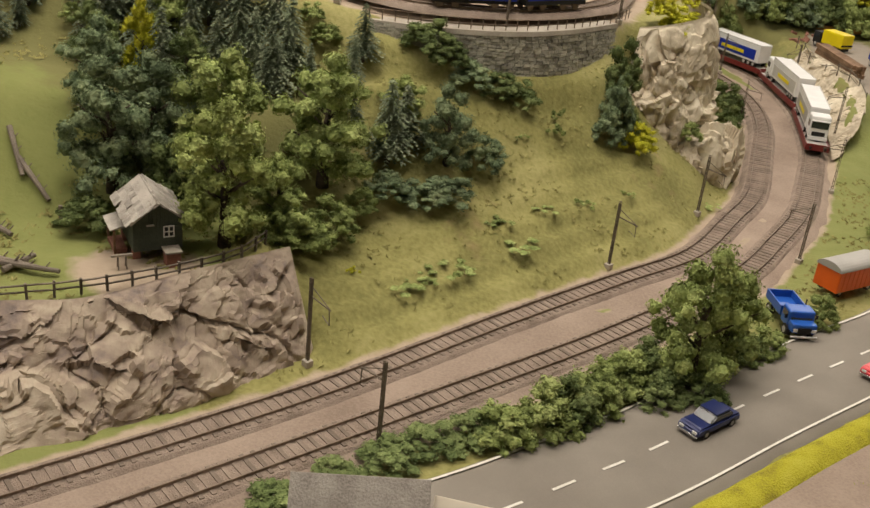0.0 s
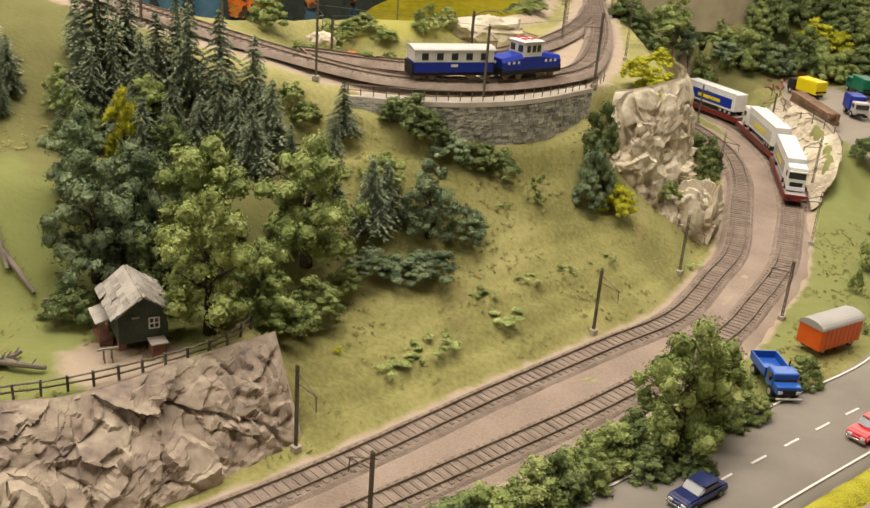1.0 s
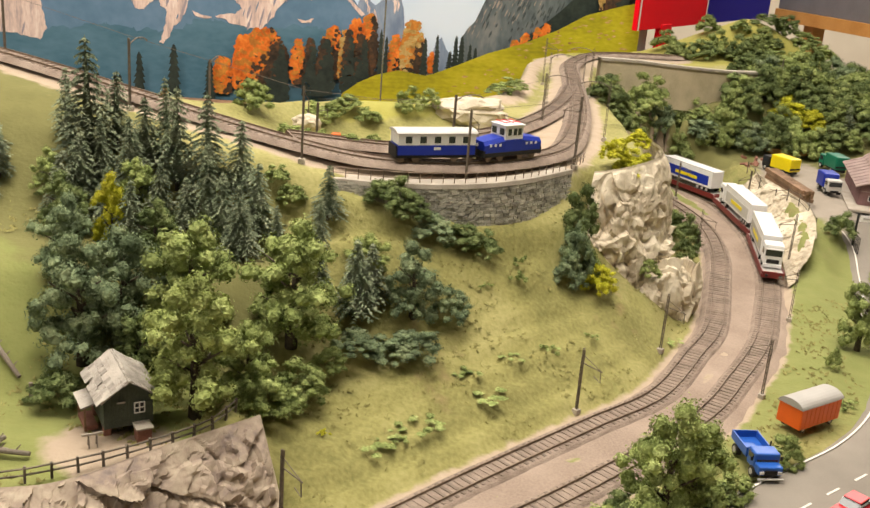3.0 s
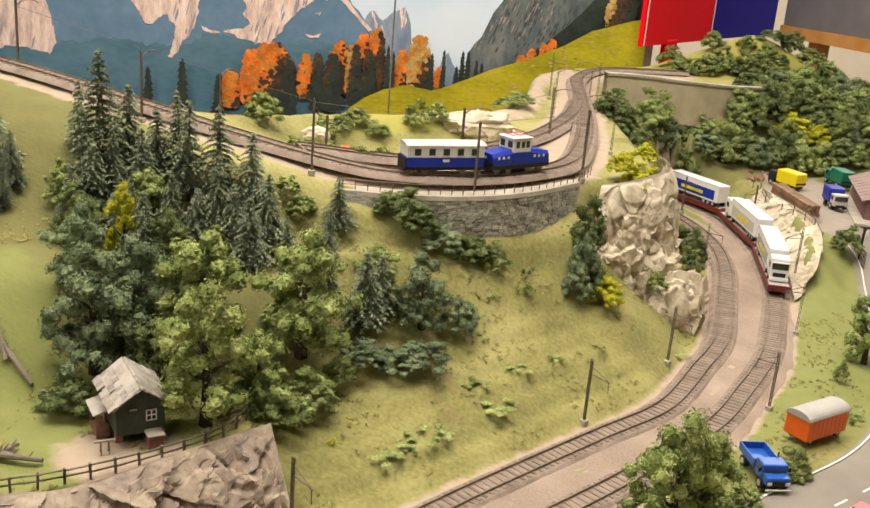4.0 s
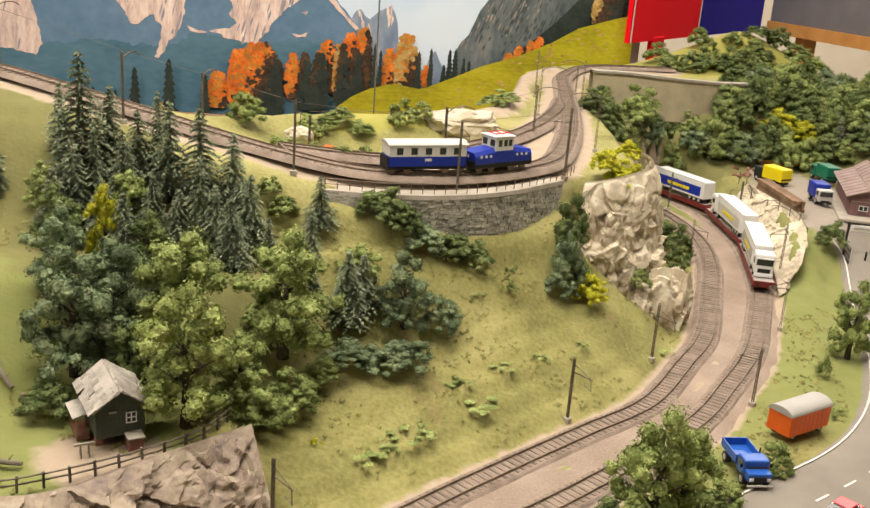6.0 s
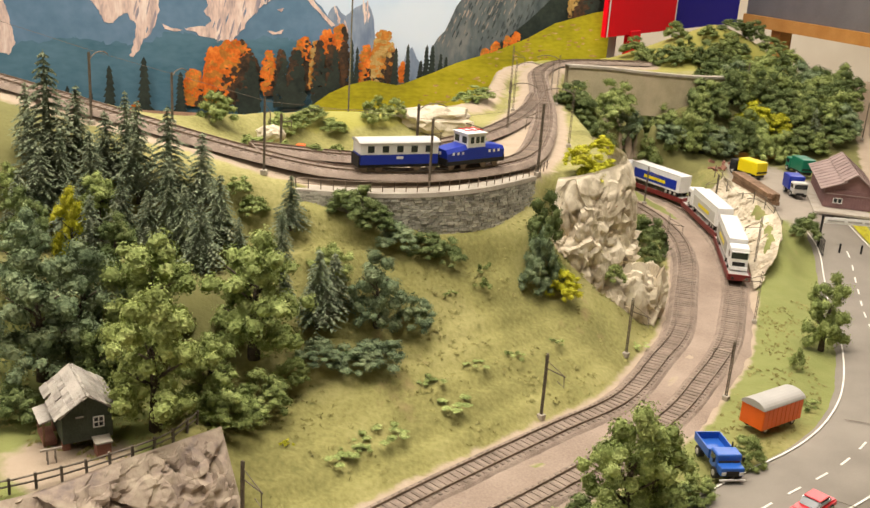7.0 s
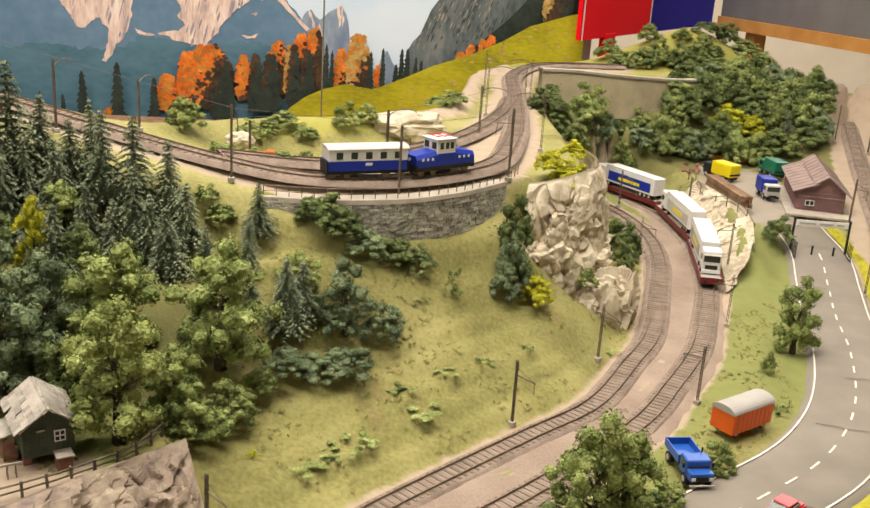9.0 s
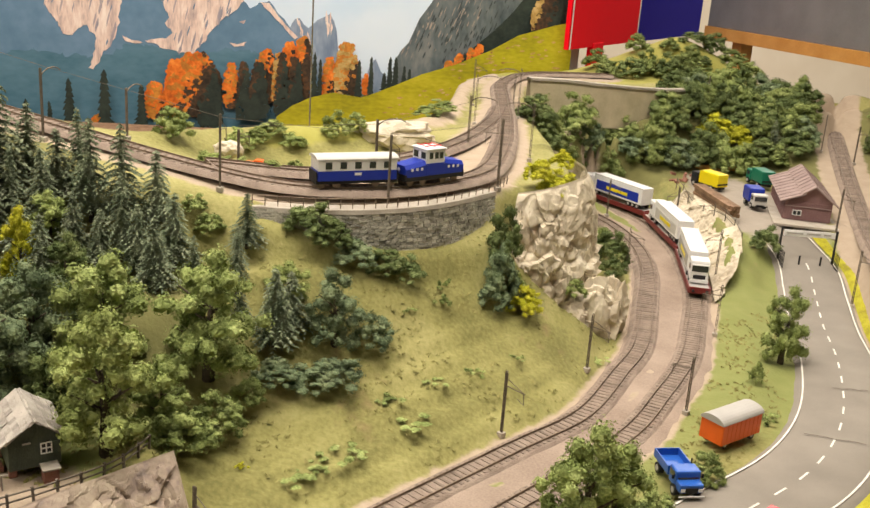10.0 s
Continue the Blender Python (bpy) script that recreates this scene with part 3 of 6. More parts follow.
boulder(.384, 1.200, .022, .034, .030, .056, 1)
boulder(.410, 1.222, .018, .026, .026, .062, 5)
boulder(.352, 1.178, .030, .022, .020, .030, 8)


def stone_wall():
    line = curve([(-.045, 1.049, .196), (.027, 1.052, .194), (.103, 1.075, .192), (.17, 1.114, .192), (.236, 1.178, .192)], .004)
    base = curve([(-.045, 1.040, .185), (.027, 1.046, .165), (.103, 1.066, .145), (.17, 1.103, .138), (.24, 1.165, .14)], .004)
    wall = thing("retaining_wall", "grey rubble stone wall under the terrace track", "wall", kind="structure")
    bm = B()
    n = 90
    us = np.linspace(0, 1, n + 1)
    a = np.array([[np.interp(u, np.linspace(0, 1, len(base)), base[:, k]) for k in range(3)] for u in us])
    b = np.array([[np.interp(u, np.linspace(0, 1, len(line)), line[:, k]) for k in range(3)] for u in us])
    lo = [bm.verts.new(p - np.array((0, 0, .012))) for p in a]
    hi = [bm.verts.new(p) for p in b]
    bk = [bm.verts.new(p + np.array((-.01, .014, 0))) for p in b]
    for i in range(n):
        bm.faces.new((lo[i], lo[i + 1], hi[i + 1], hi[i]))
        bm.faces.new((hi[i], hi[i + 1], bk[i + 1], bk[i]))
    part("core", bm, M["mortar"], wall)
    bm = B()
    rnd = random.Random(4)
    for c in range(14):
        u = rnd.random() * .01
        while u < .985:
            w = rnd.uniform(.014, .034)
            v = (c + .5) / 14
            mid = [np.interp(u + w / 2, us, a[:, k]) * (1 - v) + np.interp(u + w / 2, us, b[:, k]) * v for k in range(3)]
            d = np.array([np.interp(min(1, u + w), us, b[:, k]) - np.interp(u, us, b[:, k]) for k in range(3)])
            drop = np.interp(u, us, b[:, 2] - a[:, 2])
            head = math.degrees(math.atan2(d[1], d[0]))
            box(bm, 0, 0, -.5, 1, 1, 1, 0, pose(mid[0], mid[1], mid[2], rnd.uniform(-12, -3), rnd.uniform(-4, 4), head) @ Matrix.Diagonal((np.linalg.norm(d) * .93, rnd.uniform(.004, .0065), max(.0025, drop / 14 * .9), 1)))
            u += w
    tagged(part("stonework", bm, M["wall_stone"], wall, "uneven grey rubble stones"), kind="stuff")
    part("coping", ribbon(B(), line, (-.022, -.02, .003, .004), (-.004, .002, .002, -.003)), M["concrete"], wall, "pale gravel walkway edge")
    rail = thing("guard_rail", "low rusty pipe railing along the terrace edge", "railing")
    edge = curve([(-.045, 1.052, .197), (.027, 1.055, .195), (.103, 1.078, .193), (.17, 1.117, .193), (.236, 1.181, .193), (.262, 1.225, .194)], .006)
    me = finish("post", rod(B(), (0, 0, 0), (0, 0, .0125), .0006), M["rail"])
    s, length = 0, along(edge, 0)[2]
    while s < length:
        p = along(edge, s)[0]
        o = new("post", me); o.parent = rail; o.matrix_local = pose(*p)
        s += .0135
    for hgt in (.0065, .0122):
        bm = B()
        for p, q in zip(edge[::2], edge[2::2]):
            rod(bm, p + np.array((0, 0, hgt)), q + np.array((0, 0, hgt)), .00045, n=5)
        part("rail", bm, M["rail"], rail)


stone_wall()

# cream retaining wall along the line behind the wood
line = curve([(.421, 1.955, .235), (.50, 1.98, .232), (.585, 2.01, .224), (.72, 2.08, .212), (.84, 2.16, .205)], .02)
bm = ribbon(B(), line, (.014, .010, -.004, -.006), (-.085, 0, 0, -.05))
part_wall = tagged(part("retaining_wall", bm, M["cream_wall"]), "cream plaster retaining wall with a pale coping", "wall", kind="structure")
part("coping", ribbon(B(), line, (.013, .013, -.007, -.007), (-.001, .004, .004, -.001)), M["concrete"], part_wall)


# ---- trees ----
def flake(bm, p, n, size, rnd):
    """One small leaf clump: a bent pair of triangles."""
    side = n.cross(Vector((rnd.uniform(-1, 1), rnd.uniform(-1, 1), rnd.uniform(-1, 1)))).normalized()
    up = n.cross(side)
    a = bm.verts.new(p + side * size)
    b = bm.verts.new(p + up * size * rnd.uniform(.5, .9) + n * size * .4)
    c = bm.verts.new(p - side * size * rnd.uniform(.6, 1))
    d = bm.verts.new(p - up * size * rnd.uniform(.5, .9) + n * size * .2)
    bm.faces.new((a, b, c))
    bm.faces.new((a, c, d))


def foliage(seed, blobs, flakes, size, lumps=2):
    """A crown one unit wide and high: flattened foam clumps with small leaves all over; blobs are (x, y, z, r)."""
    rnd = random.Random(seed)
    bm = B()
    for x, y, z, r in blobs:
        made = bmesh.ops.create_icosphere(bm, subdivisions=lumps, radius=r * .60)["verts"]
        for v in made:
            v.co *= 1 + .5 * noise.noise(v.co / r * 2.3 + Vector((seed, x * 9, y * 9))) + .35 * noise.noise(v.co / r * 6 + Vector((x * 5, seed, 0)))
            v.co.z *= .8
            v.co += Vector((x, y, z))
    area = sum(r * r for *_, r in blobs)
    for x, y, z, r in blobs:
        tilt = Vector((rnd.uniform(-.3, .3), rnd.uniform(-.3, .3), 0))
        for _ in range(max(4, int(flakes * r * r / area))):
            n = Vector((rnd.gauss(0, 1), rnd.gauss(0, 1), rnd.gauss(.3, 1))).normalized()
            k = .78 + .55 * noise.noise(n * 2.2 + Vector((x * 17, y * 17, z * 13 + seed))) + rnd.uniform(-.16, .16)
            p = Vector((n.x * r * k, n.y * r * k, (n.z * .84 + n.dot(tilt)) * r * k))
            flake(bm, Vector((x, y, z)) + p, (n + Vector((rnd.uniform(-.35, .35), rnd.uniform(-.35, .35), rnd.uniform(-.1, .4)))).normalized(), size * rnd.uniform(.55, 1.25), rnd)
    me = bpy.data.meshes.new("crown")
    bm.to_mesh(me)
    bm.free()
    return me


def crown_blobs(seed, n, low, wide=.46):
    """Clumps at the ends of limbs, in uneven tiers, with gaps between."""
    rnd = random.Random(seed)
    limbs = 13
    out = []
    for i in range(limbs):
        z = low + (.96 - low) * ((i + rnd.uniform(.1, .9)) / limbs)
        u = (z - low) / (1 - low)
        reach = wide * (math.sin(math.pi * min(1, u * .80 + .20)) ** .75) * rnd.uniform(.72, 1.12)
        a = i * 2.4 + rnd.uniform(-.6, .6)
        for k in range(n // limbs):
            d = reach * (.35 + .65 * (k + rnd.random()) / (n // limbs))
            b = a + rnd.uniform(-.42, .42)
            out.append((d * math.cos(b), d * math.sin(b), z + rnd.uniform(-.06, .06) - .10 * d, rnd.uniform(.075, .125)))
    for i in range(8):
        a, z = i * 2.4, low + .10 + (.72 - low) * i / 8
        out.append((.12 * math.cos(a), .12 * math.sin(a), z, .11))
    return out


def bush_blobs(seed, n):
    rnd = random.Random(seed)
    out = []
    for i in range(n):
        a, u = i * 2.4 + rnd.uniform(-.4, .4), math.sqrt((i + .5) / n)
        top = (.80 + .16 * math.sin(a * 2 + seed)) * math.sqrt(max(.05, 1 - u * u * .92))
        out.append((.42 * u * math.cos(a), .42 * u * math.sin(a), max(.10, top * rnd.uniform(.55, 1.0)), rnd.uniform(.085, .15)))
    return out


CROWNS = [foliage(40 + k, crown_blobs(40 + k, 65, .11, .45), 8600, .0150) for k in range(5)]
BUSHES = [foliage(70 + k, bush_blobs(70 + k, 40), 4200, .025) for k in range(5)]
WEEDS = [foliage(90 + k, [(random.Random(k * 9 + j).uniform(-.4, .4), random.Random(k * 7 + j + 50).uniform(-.4, .4), random.Random(k + j * 3).uniform(.1, .5), .11) for j in range(10)], 420, .05, 1) for k in range(3)]


def dressed(me, material, name):
    me = me.copy()
    me.name = name
    me.materials.append(material)
    return me


COATS = {}


def coat(shapes, k, leaf):
    key = (id(shapes), k % len(shapes), leaf)
    if key not in COATS:
        COATS[key] = dressed(shapes[k % len(shapes)], M[leaf], "crown")
    return COATS[key]


def trunk_mesh():
    bm = B()
    rod(bm, (0, 0, -.03), (.01, 0, .30), .055, .035, 8)
    rod(bm, (.01, 0, .29), (-.02, .01, .62), .035, .016, 7)
    for k in range(6):
        a = k * 2.4
        z = .26 + .06 * k
        rod(bm, (0, 0, z), (.24 * math.cos(a), .24 * math.sin(a), z + .16), .017, .005, 5)
    return finish("trunk", bm, M["bark"], True)


TRUNK = trunk_mesh()


def tree(x, y, h, w, leaf, k, label):
    """h: height; w: how wide the crown is against its height."""
    ob = thing("tree", label, "tree", stood(x, y, (k * 67) % 360), "broadleaf trees")
    for name, me in (("trunk", TRUNK), ("crown", coat(CROWNS, k, leaf))):
        o = new(name, me)
        o.parent = ob
        o.scale = (h * w, h * w, h)
    return ob


def bush(x, y, h, w, leaf, k, label, shapes=None, lift=0.0):
    ob = new("bush", coat(shapes or BUSHES, k, leaf))
    ob.matrix_world = stood(x, y, (k * 83) % 360, -h * .08 + lift) @ Matrix.Diagonal((w, w, h, 1))
    return tagged(ob, label, "bush", "bushes")


def fir_mesh(seed):
    """Tiers of drooping boughs with gaps between, each bough a fan of needle sprays."""
    rnd = random.Random(seed)
    bm = B()
    whorls = 17
    for i in range(whorls):
        z = .10 + .86 * (i / (whorls - 1)) ** .93
        reach = (.265 * (1 - z) ** .8 + .014) * rnd.uniform(.85, 1.12)
        count = 11 if z < .6 else 8
        for j in range(count):
            a = 6.283 * (j + rnd.random() * .7) / count + i * .7
            out = Vector((math.cos(a), math.sin(a), 0))
            side = Vector((-out.y, out.x, 0))
            r = reach * rnd.uniform(.70, 1.2)
            lift = rnd.uniform(-.012, .012)
            for s in range(6):
                u = (s + .5) / 6
                p = out * r * u + Vector((0, 0, z + lift + .05 * r * u - .50 * r * u * u))
                wide = (.020 + .030 * (1 - z)) * math.sin(math.pi * (.22 + .62 * u))
                for sgn in (-1, 1):
                    tip = p + out * r * rnd.uniform(.10, .24) + side * sgn * wide * rnd.uniform(.8, 1.35) + Vector((0, 0, rnd.uniform(-.020, -.002)))
                    bm.faces.new([bm.verts.new(p - out * r * .10 + Vector((0, 0, .004))), bm.verts.new(tip), bm.verts.new(p + out * r * .13 + Vector((0, 0, .007)))])
                flake(bm, p + Vector((0, 0, .006)), Vector((out.x * .7, out.y * .7, 1)).normalized(), .0135, rnd)
    rod(bm, (0, 0, .9), (0, 0, 1.0), .009, .002, 5)
    rod(bm, (0, 0, .10), (0, 0, .93), .050, .004, 9)
    return finish("crown", bm, M["needle"])


FIRS = [fir_mesh(k) for k in (1, 2, 3, 4)]
bm = B()
rod(bm, (0, 0, -.04), (0, 0, .5), .03, .015, 6)
FIR_TRUNK = finish("trunk", bm, M["bark"])


def fir(x, y, h, k):
    ob = thing("fir_tree", "dark grey-green model fir with drooping branches" if k % 2 else "slender dusty green model fir on the hillside", "fir tree", stood(x, y, k * 47 % 360, 0, (k % 3 - 1) * 1.5), "fir trees")
    w = .95 + .12 * (k % 4)
    for name, me in (("trunk", FIR_TRUNK), ("crown", FIRS[k % 4])):
        o = new(name, me)
        o.parent = ob
        o.scale = (h * w, h * w, h)


for k, (x, y, h) in enumerate([(-.327, 1.063, .074), (-.297, 1.034, .137), (-.276, 1.061, .075), (-.238, 1.036, .075), (-.204, 1.021, .105), (-.171, 1.017, .106), (-.140, 1.018, .08), (-.295, .999, .08), (-.279, 1.014, .08),
                               (-.247, 1.01, .085), (-.214, .988, .066), (-.188, .985, .058), (-.169, .992, .09), (-.151, .982, .075), (-.129, .953, .076), (-.118, .995, .076), (-.096, .977, .052)]):
    fir(x, y, h, k)
for k, (x, y, h) in enumerate([(-.223, .901, .075), (-.047, 1.013, .058), (-.053, .967, .058), (-.047, .933, .05), (-.012, .921, .082), (.003, .944, .064), (-.385, .996, .045), (-.384, 1.02, .06), (-.40, .97, .06),
                               (-.41, 1.04, .08), (-.395, .93, .05), (-.42, .99, .07), (-.31, .98, .07), (-.26, .97, .07), (-.22, 1.05, .08), (-.39, .86, .06), (-.435, .95, .08)]):
    fir(x, y, h, k + 30)

for k, (x, y, h, w, leaf) in enumerate([(-.243, .81, .112, .95, "leaf_blue"), (-.136, .752, .118, .92, "leaf_light"), (-.158, .852, .118, 1.0, "leaf_mid"), (-.069, .872, .120, .98, "leaf_mid"), (-.215, .84, .10, .9, "leaf_blue"),
                                        (.046, .95, .078, .95, "leaf_blue"), (-.24, .905, .074, .6, "leaf_yellow"), (-.19, .80, .07, .9, "leaf_dark"), (-.27, .86, .085, .9, "leaf_blue"), (-.10, .80, .07, .9, "leaf_mid"),
                                        (-.33, 1.01, .045, 1.0, "leaf_mid"), (-.30, .955, .06, 1.0, "leaf_dark"), (-.24, 1.0, .055, 1.0, "leaf_mid"), (-.20, .90, .06, 1.0, "leaf_dark"), (-.002, .962, .05, 1.15, "leaf_light")]):
    tree(x, y, h, w, leaf, k, {"leaf_blue": "bluish green broadleaf tree with foam leaves on the slope", "leaf_light": "light green broadleaf tree with a stout trunk", "leaf_mid": "mid green broadleaf tree with clumpy foam leaves",
                               "leaf_yellow": "bright yellow-green tree among dark firs", "leaf_dark": "dark green broadleaf tree in the wood"}[leaf])
tree(.612, 1.125, .100, .74, "leaf_mid", 3, "single dark green tree on the lawn beside the road")
tree(.250, .70, .120, .80, "leaf_mid", 1, "bushy green tree between the track and the road")
tree(.285, .735, .092, .9, "leaf_mid", 2, "small green tree beside the blue truck")

for k, (x, y, h, w, leaf) in enumerate([(.016, 1.038, .042, .055, "leaf_dark"), (.041, 1.034, .036, .05, "leaf_dark"), (.066, 1.033, .034, .055, "leaf_blue"), (.098, 1.043, .034, .05, "leaf_dark"), (.125, 1.05, .032, .045, "leaf_dark"),
                                        (.240, 1.105, .085, .05, "leaf_blue"), (.245, 1.128, .075, .05, "leaf_dark"), (.270, 1.098, .045, .045, "leaf_yellow"), (.232, 1.09, .05, .05, "leaf_blue"), (.262, 1.112, .05, .04, "leaf_mid"),
                                        (.366, 1.207, .036, .036, "leaf_dark"), (.392, 1.240, .036, .036, "leaf_yellow"), (.352, 1.178, .030, .034, "leaf_mid"), (.49, 1.50, .07, .07, "leaf_dark"), (.478, 1.44, .05, .05, "leaf_dark"), (.475, 1.55, .07, .06, "leaf_mid")]):
    bush(x, y, h, w, leaf, k, "dense foam bush at the foot of wall and rock", lift=.030 if k in (10, 11, 12) else 0)
for k, (x, y, h, w, leaf) in enumerate([(.318, 1.236, .03, .04, "leaf_yellow"), (.335, 1.258, .026, .038, "leaf_yellow"), (.30, 1.232, .028, .034, "leaf_yellow"), (.345, 1.30, .024, .035, "leaf_yellow"), (.355, 1.282, .02, .03, "leaf_yellow"),
                                        (-.082, .786, .05, .06, "leaf_mid"), (-.056, .820, .045, .055, "leaf_mid"), (-.034, .862, .03, .04, "leaf_mid"), (-.252, .765, .04, .055, "leaf_dark"), (.02, .90, .028, .05, "leaf_blue"),
                                        (.05, .912, .034, .055, "leaf_blue"), (.085, .965, .042, .05, "leaf_blue"), (-.01, .89, .026, .05, "leaf_blue"), (-.085, 1.02, .026, .035, "leaf_mid"), (-.102, 1.032, .02, .03, "leaf_mid"), (.742, 1.492, .05, .055, "leaf_dark"),
                                        (.405, .83, .04, .042, "leaf_mid"), (-.07, .80, .03, .05, "leaf_mid"), (.55, 1.056, .034, .02, "leaf_mid")]):
    bush(x, y, h * (1.25 if k < 5 else 1), w * (1.2 if k < 5 else 1), leaf, k + 20, {"leaf_yellow": "yellow-green moss clump on the rock spur"}.get(leaf, "low green foam bush on the grassy slope"), lift=.012 if k < 5 else 0)
for k, (x, y, h, w, leaf) in enumerate([(.162, .655, .045, .06, "leaf_mid"), (.125, .625, .046, .06, "leaf_mid"), (.092, .606, .038, .055, "leaf_mid"), (.075, .61, .026, .05, "leaf_dark"), (.042, .592, .02, .05, "leaf_dark"), (.012, .568, .02, .05, "leaf_dark"),
                                        (.145, .64, .042, .05, "leaf_dark"), (.19, .685, .048, .06, "leaf_mid"), (.215, .70, .05, .06, "leaf_dark"), (-.023, .538, .02, .05, "leaf_dark"), (-.055, .512, .02, .05, "leaf_dark"), (.33, .765, .034, .045, "leaf_mid"),
                                        (.22, .672, .035, .05, "leaf_dark"), (.255, .68, .03, .05, "leaf_dark"), (.31, .75, .03, .04, "leaf_dark")]):
    bush(x, y, h, w, leaf, k + 50, "hedge bush between track and road")
for k, (x, y, h, w, leaf) in enumerate([(.167, 1.06, .022, .02, "leaf_mid"), (.165, 1.043, .022, .024, "leaf_mid"), (.127, 1.013, .012, .018, "leaf_mid"), (.196, .974, .014, .026, "leaf_mid"), (.104, .914, .012, .035, "leaf_mid"), (.011, .794, .010, .04, "leaf_mid"),
                                        (.058, .831, .014, .045, "leaf_mid"), (-.032, .79, .013, .014, "leaf_yellow"), (.372, 1.112, .006, .03, "leaf_light"), (.125, .895, .008, .05, "leaf_mid"), (.03, .81, .012, .03, "leaf_mid"), (.528, .96, .014, .03, "leaf_mid"),
                                        (.15, .95, .006, .03, "leaf_mid"), (.555, 1.075, .012, .016, "leaf_mid"), (.25, 1.02, .01, .02, "leaf_mid"), (-.16, .668, .010, .03, "leaf_mid")]):
    bush(x, y, h, w, leaf, k, "small weed tuft in the grass", WEEDS)
for k, (x, y, h, w, leaf) in enumerate([(-.157, 1.264, .048, .052, "leaf_mid"), (-.046, 1.413, .026, .05, "leaf_mid"), (-.086, 1.349, .032, .05, "leaf_mid"), (-.015, 1.406, .022, .045, "leaf_mid"), (.043, 1.452, .044, .045, "leaf_light"), (.075, 1.48, .038, .04, "leaf_light"),
                                        (.196, 1.663, .022, .05, "leaf_mid"), (.222, 1.69, .026, .06, "leaf_mid"), (-.106, 1.198, .018, .035, "leaf_mid"), (-.066, 1.162, .015, .03, "leaf_mid"), (-.031, 1.165, .017, .034, "leaf_mid"), (-.005, 1.178, .02, .022, "leaf_mid"),
                                        (.047, 1.172, .012, .022, "leaf_mid"), (.146, 1.25, .014, .04, "leaf_mid"), (.186, 1.296, .02, .034, "leaf_mid"), (.165, 1.27, .016, .03, "leaf_mid"), (-.065, 1.38, .026, .04, "leaf_mid"), (-.085, 1.182, .014, .03, "leaf_mid")]):
    bush(x, y, h, w, leaf, k + 7, "green shrub on the upper meadow")

# the wood behind the yard
for k, (x, y, h, w, leaf) in enumerate([(.405, 1.78, .06, .09, "leaf_dark"), (.42, 1.83, .08, .10, "leaf_mid"), (.45, 1.74, .07, .08, "leaf_dark"), (.44, 1.79, .09, .10, "leaf_mid"), (.425, 1.76, .06, .07, "leaf_dark"), (.445, 1.82, .085, .09, "leaf_mid"), (.47, 1.87, .10, .09, "leaf_dark"), (.455, 1.78, .075, .08, "leaf_dark"), (.41, 1.70, .045, .05, "leaf_mid"), (.43, 1.85, .07, .08, "leaf_dark"), (.52, 1.93, .085, .09, "leaf_mid"), (.49, 1.90, .09, .09, "leaf_dark"), (.455, 1.90, .08, .08, "leaf_dark"), (.43, 1.91, .07, .08, "leaf_mid"), (.50, 1.945, .08, .09, "leaf_dark"), (.475, 1.93, .07, .08, "leaf_mid"), (.54, 1.975, .07, .08, "leaf_dark")]):
    bush(x, y, h, w, leaf, k + 4, "dark green shrub on the steep bank behind the rock spur")
rnd = random.Random(12)
woods = 0
for j in range(8):
    for i in range(20):
        x = .435 + .042 * i + rnd.uniform(-.016, .016)
        fore = 1.945 + .25 * max(0, x - .50) - .35 * max(0, x - .64) if x < .76 else 2.0 + .02 * math.sin(x * 20)
        back = 2.02 + .32 * max(0, x - .45) if x < .80 else 2.26
        y = fore + .045 * j + rnd.uniform(-.014, .014)
        if y > back or x > 1.24 or np.min(np.hypot(TRACK_BACK[:, 0] - x, TRACK_BACK[:, 1] - y)) < .075:
            continue
        leaf = rnd.choice(["leaf_dark", "leaf_dark", "leaf_mid", "leaf_mid", "leaf_blue"] + (["leaf_yellow"] * 2 if .86 < x < .92 and y < 2.1 else []))
        bush(x, y, rnd.uniform(.055, .095) + (-.012 if x < .64 else 0), rnd.uniform(.07, .10), leaf, woods, "dense green foliage clump of the wood behind the yard")
        woods += 1
for k in range(24):
    x, y = rnd.uniform(.66, 1.08), rnd.uniform(2.28, 2.49)
    bush(x, y, rnd.uniform(.03, .07), rnd.uniform(.05, .09), rnd.choice(["leaf_dark", "leaf_mid"]), k, "scattered bush on the far green hill")
for k in range(16):
    y = rnd.uniform(1.6, 2.15)
    x = .93 + .385 * (y - 1.51) + rnd.uniform(.10, .30)
    bush(x, y, rnd.uniform(.03, .06), rnd.uniform(.05, .09), rnd.choice(["leaf_dark", "leaf_mid", "leaf_light"]), k + 3, "green bush beside the rear track")
fir(.585, 2.03, .11, 2)
fir(.98, 2.03, .07, 5)


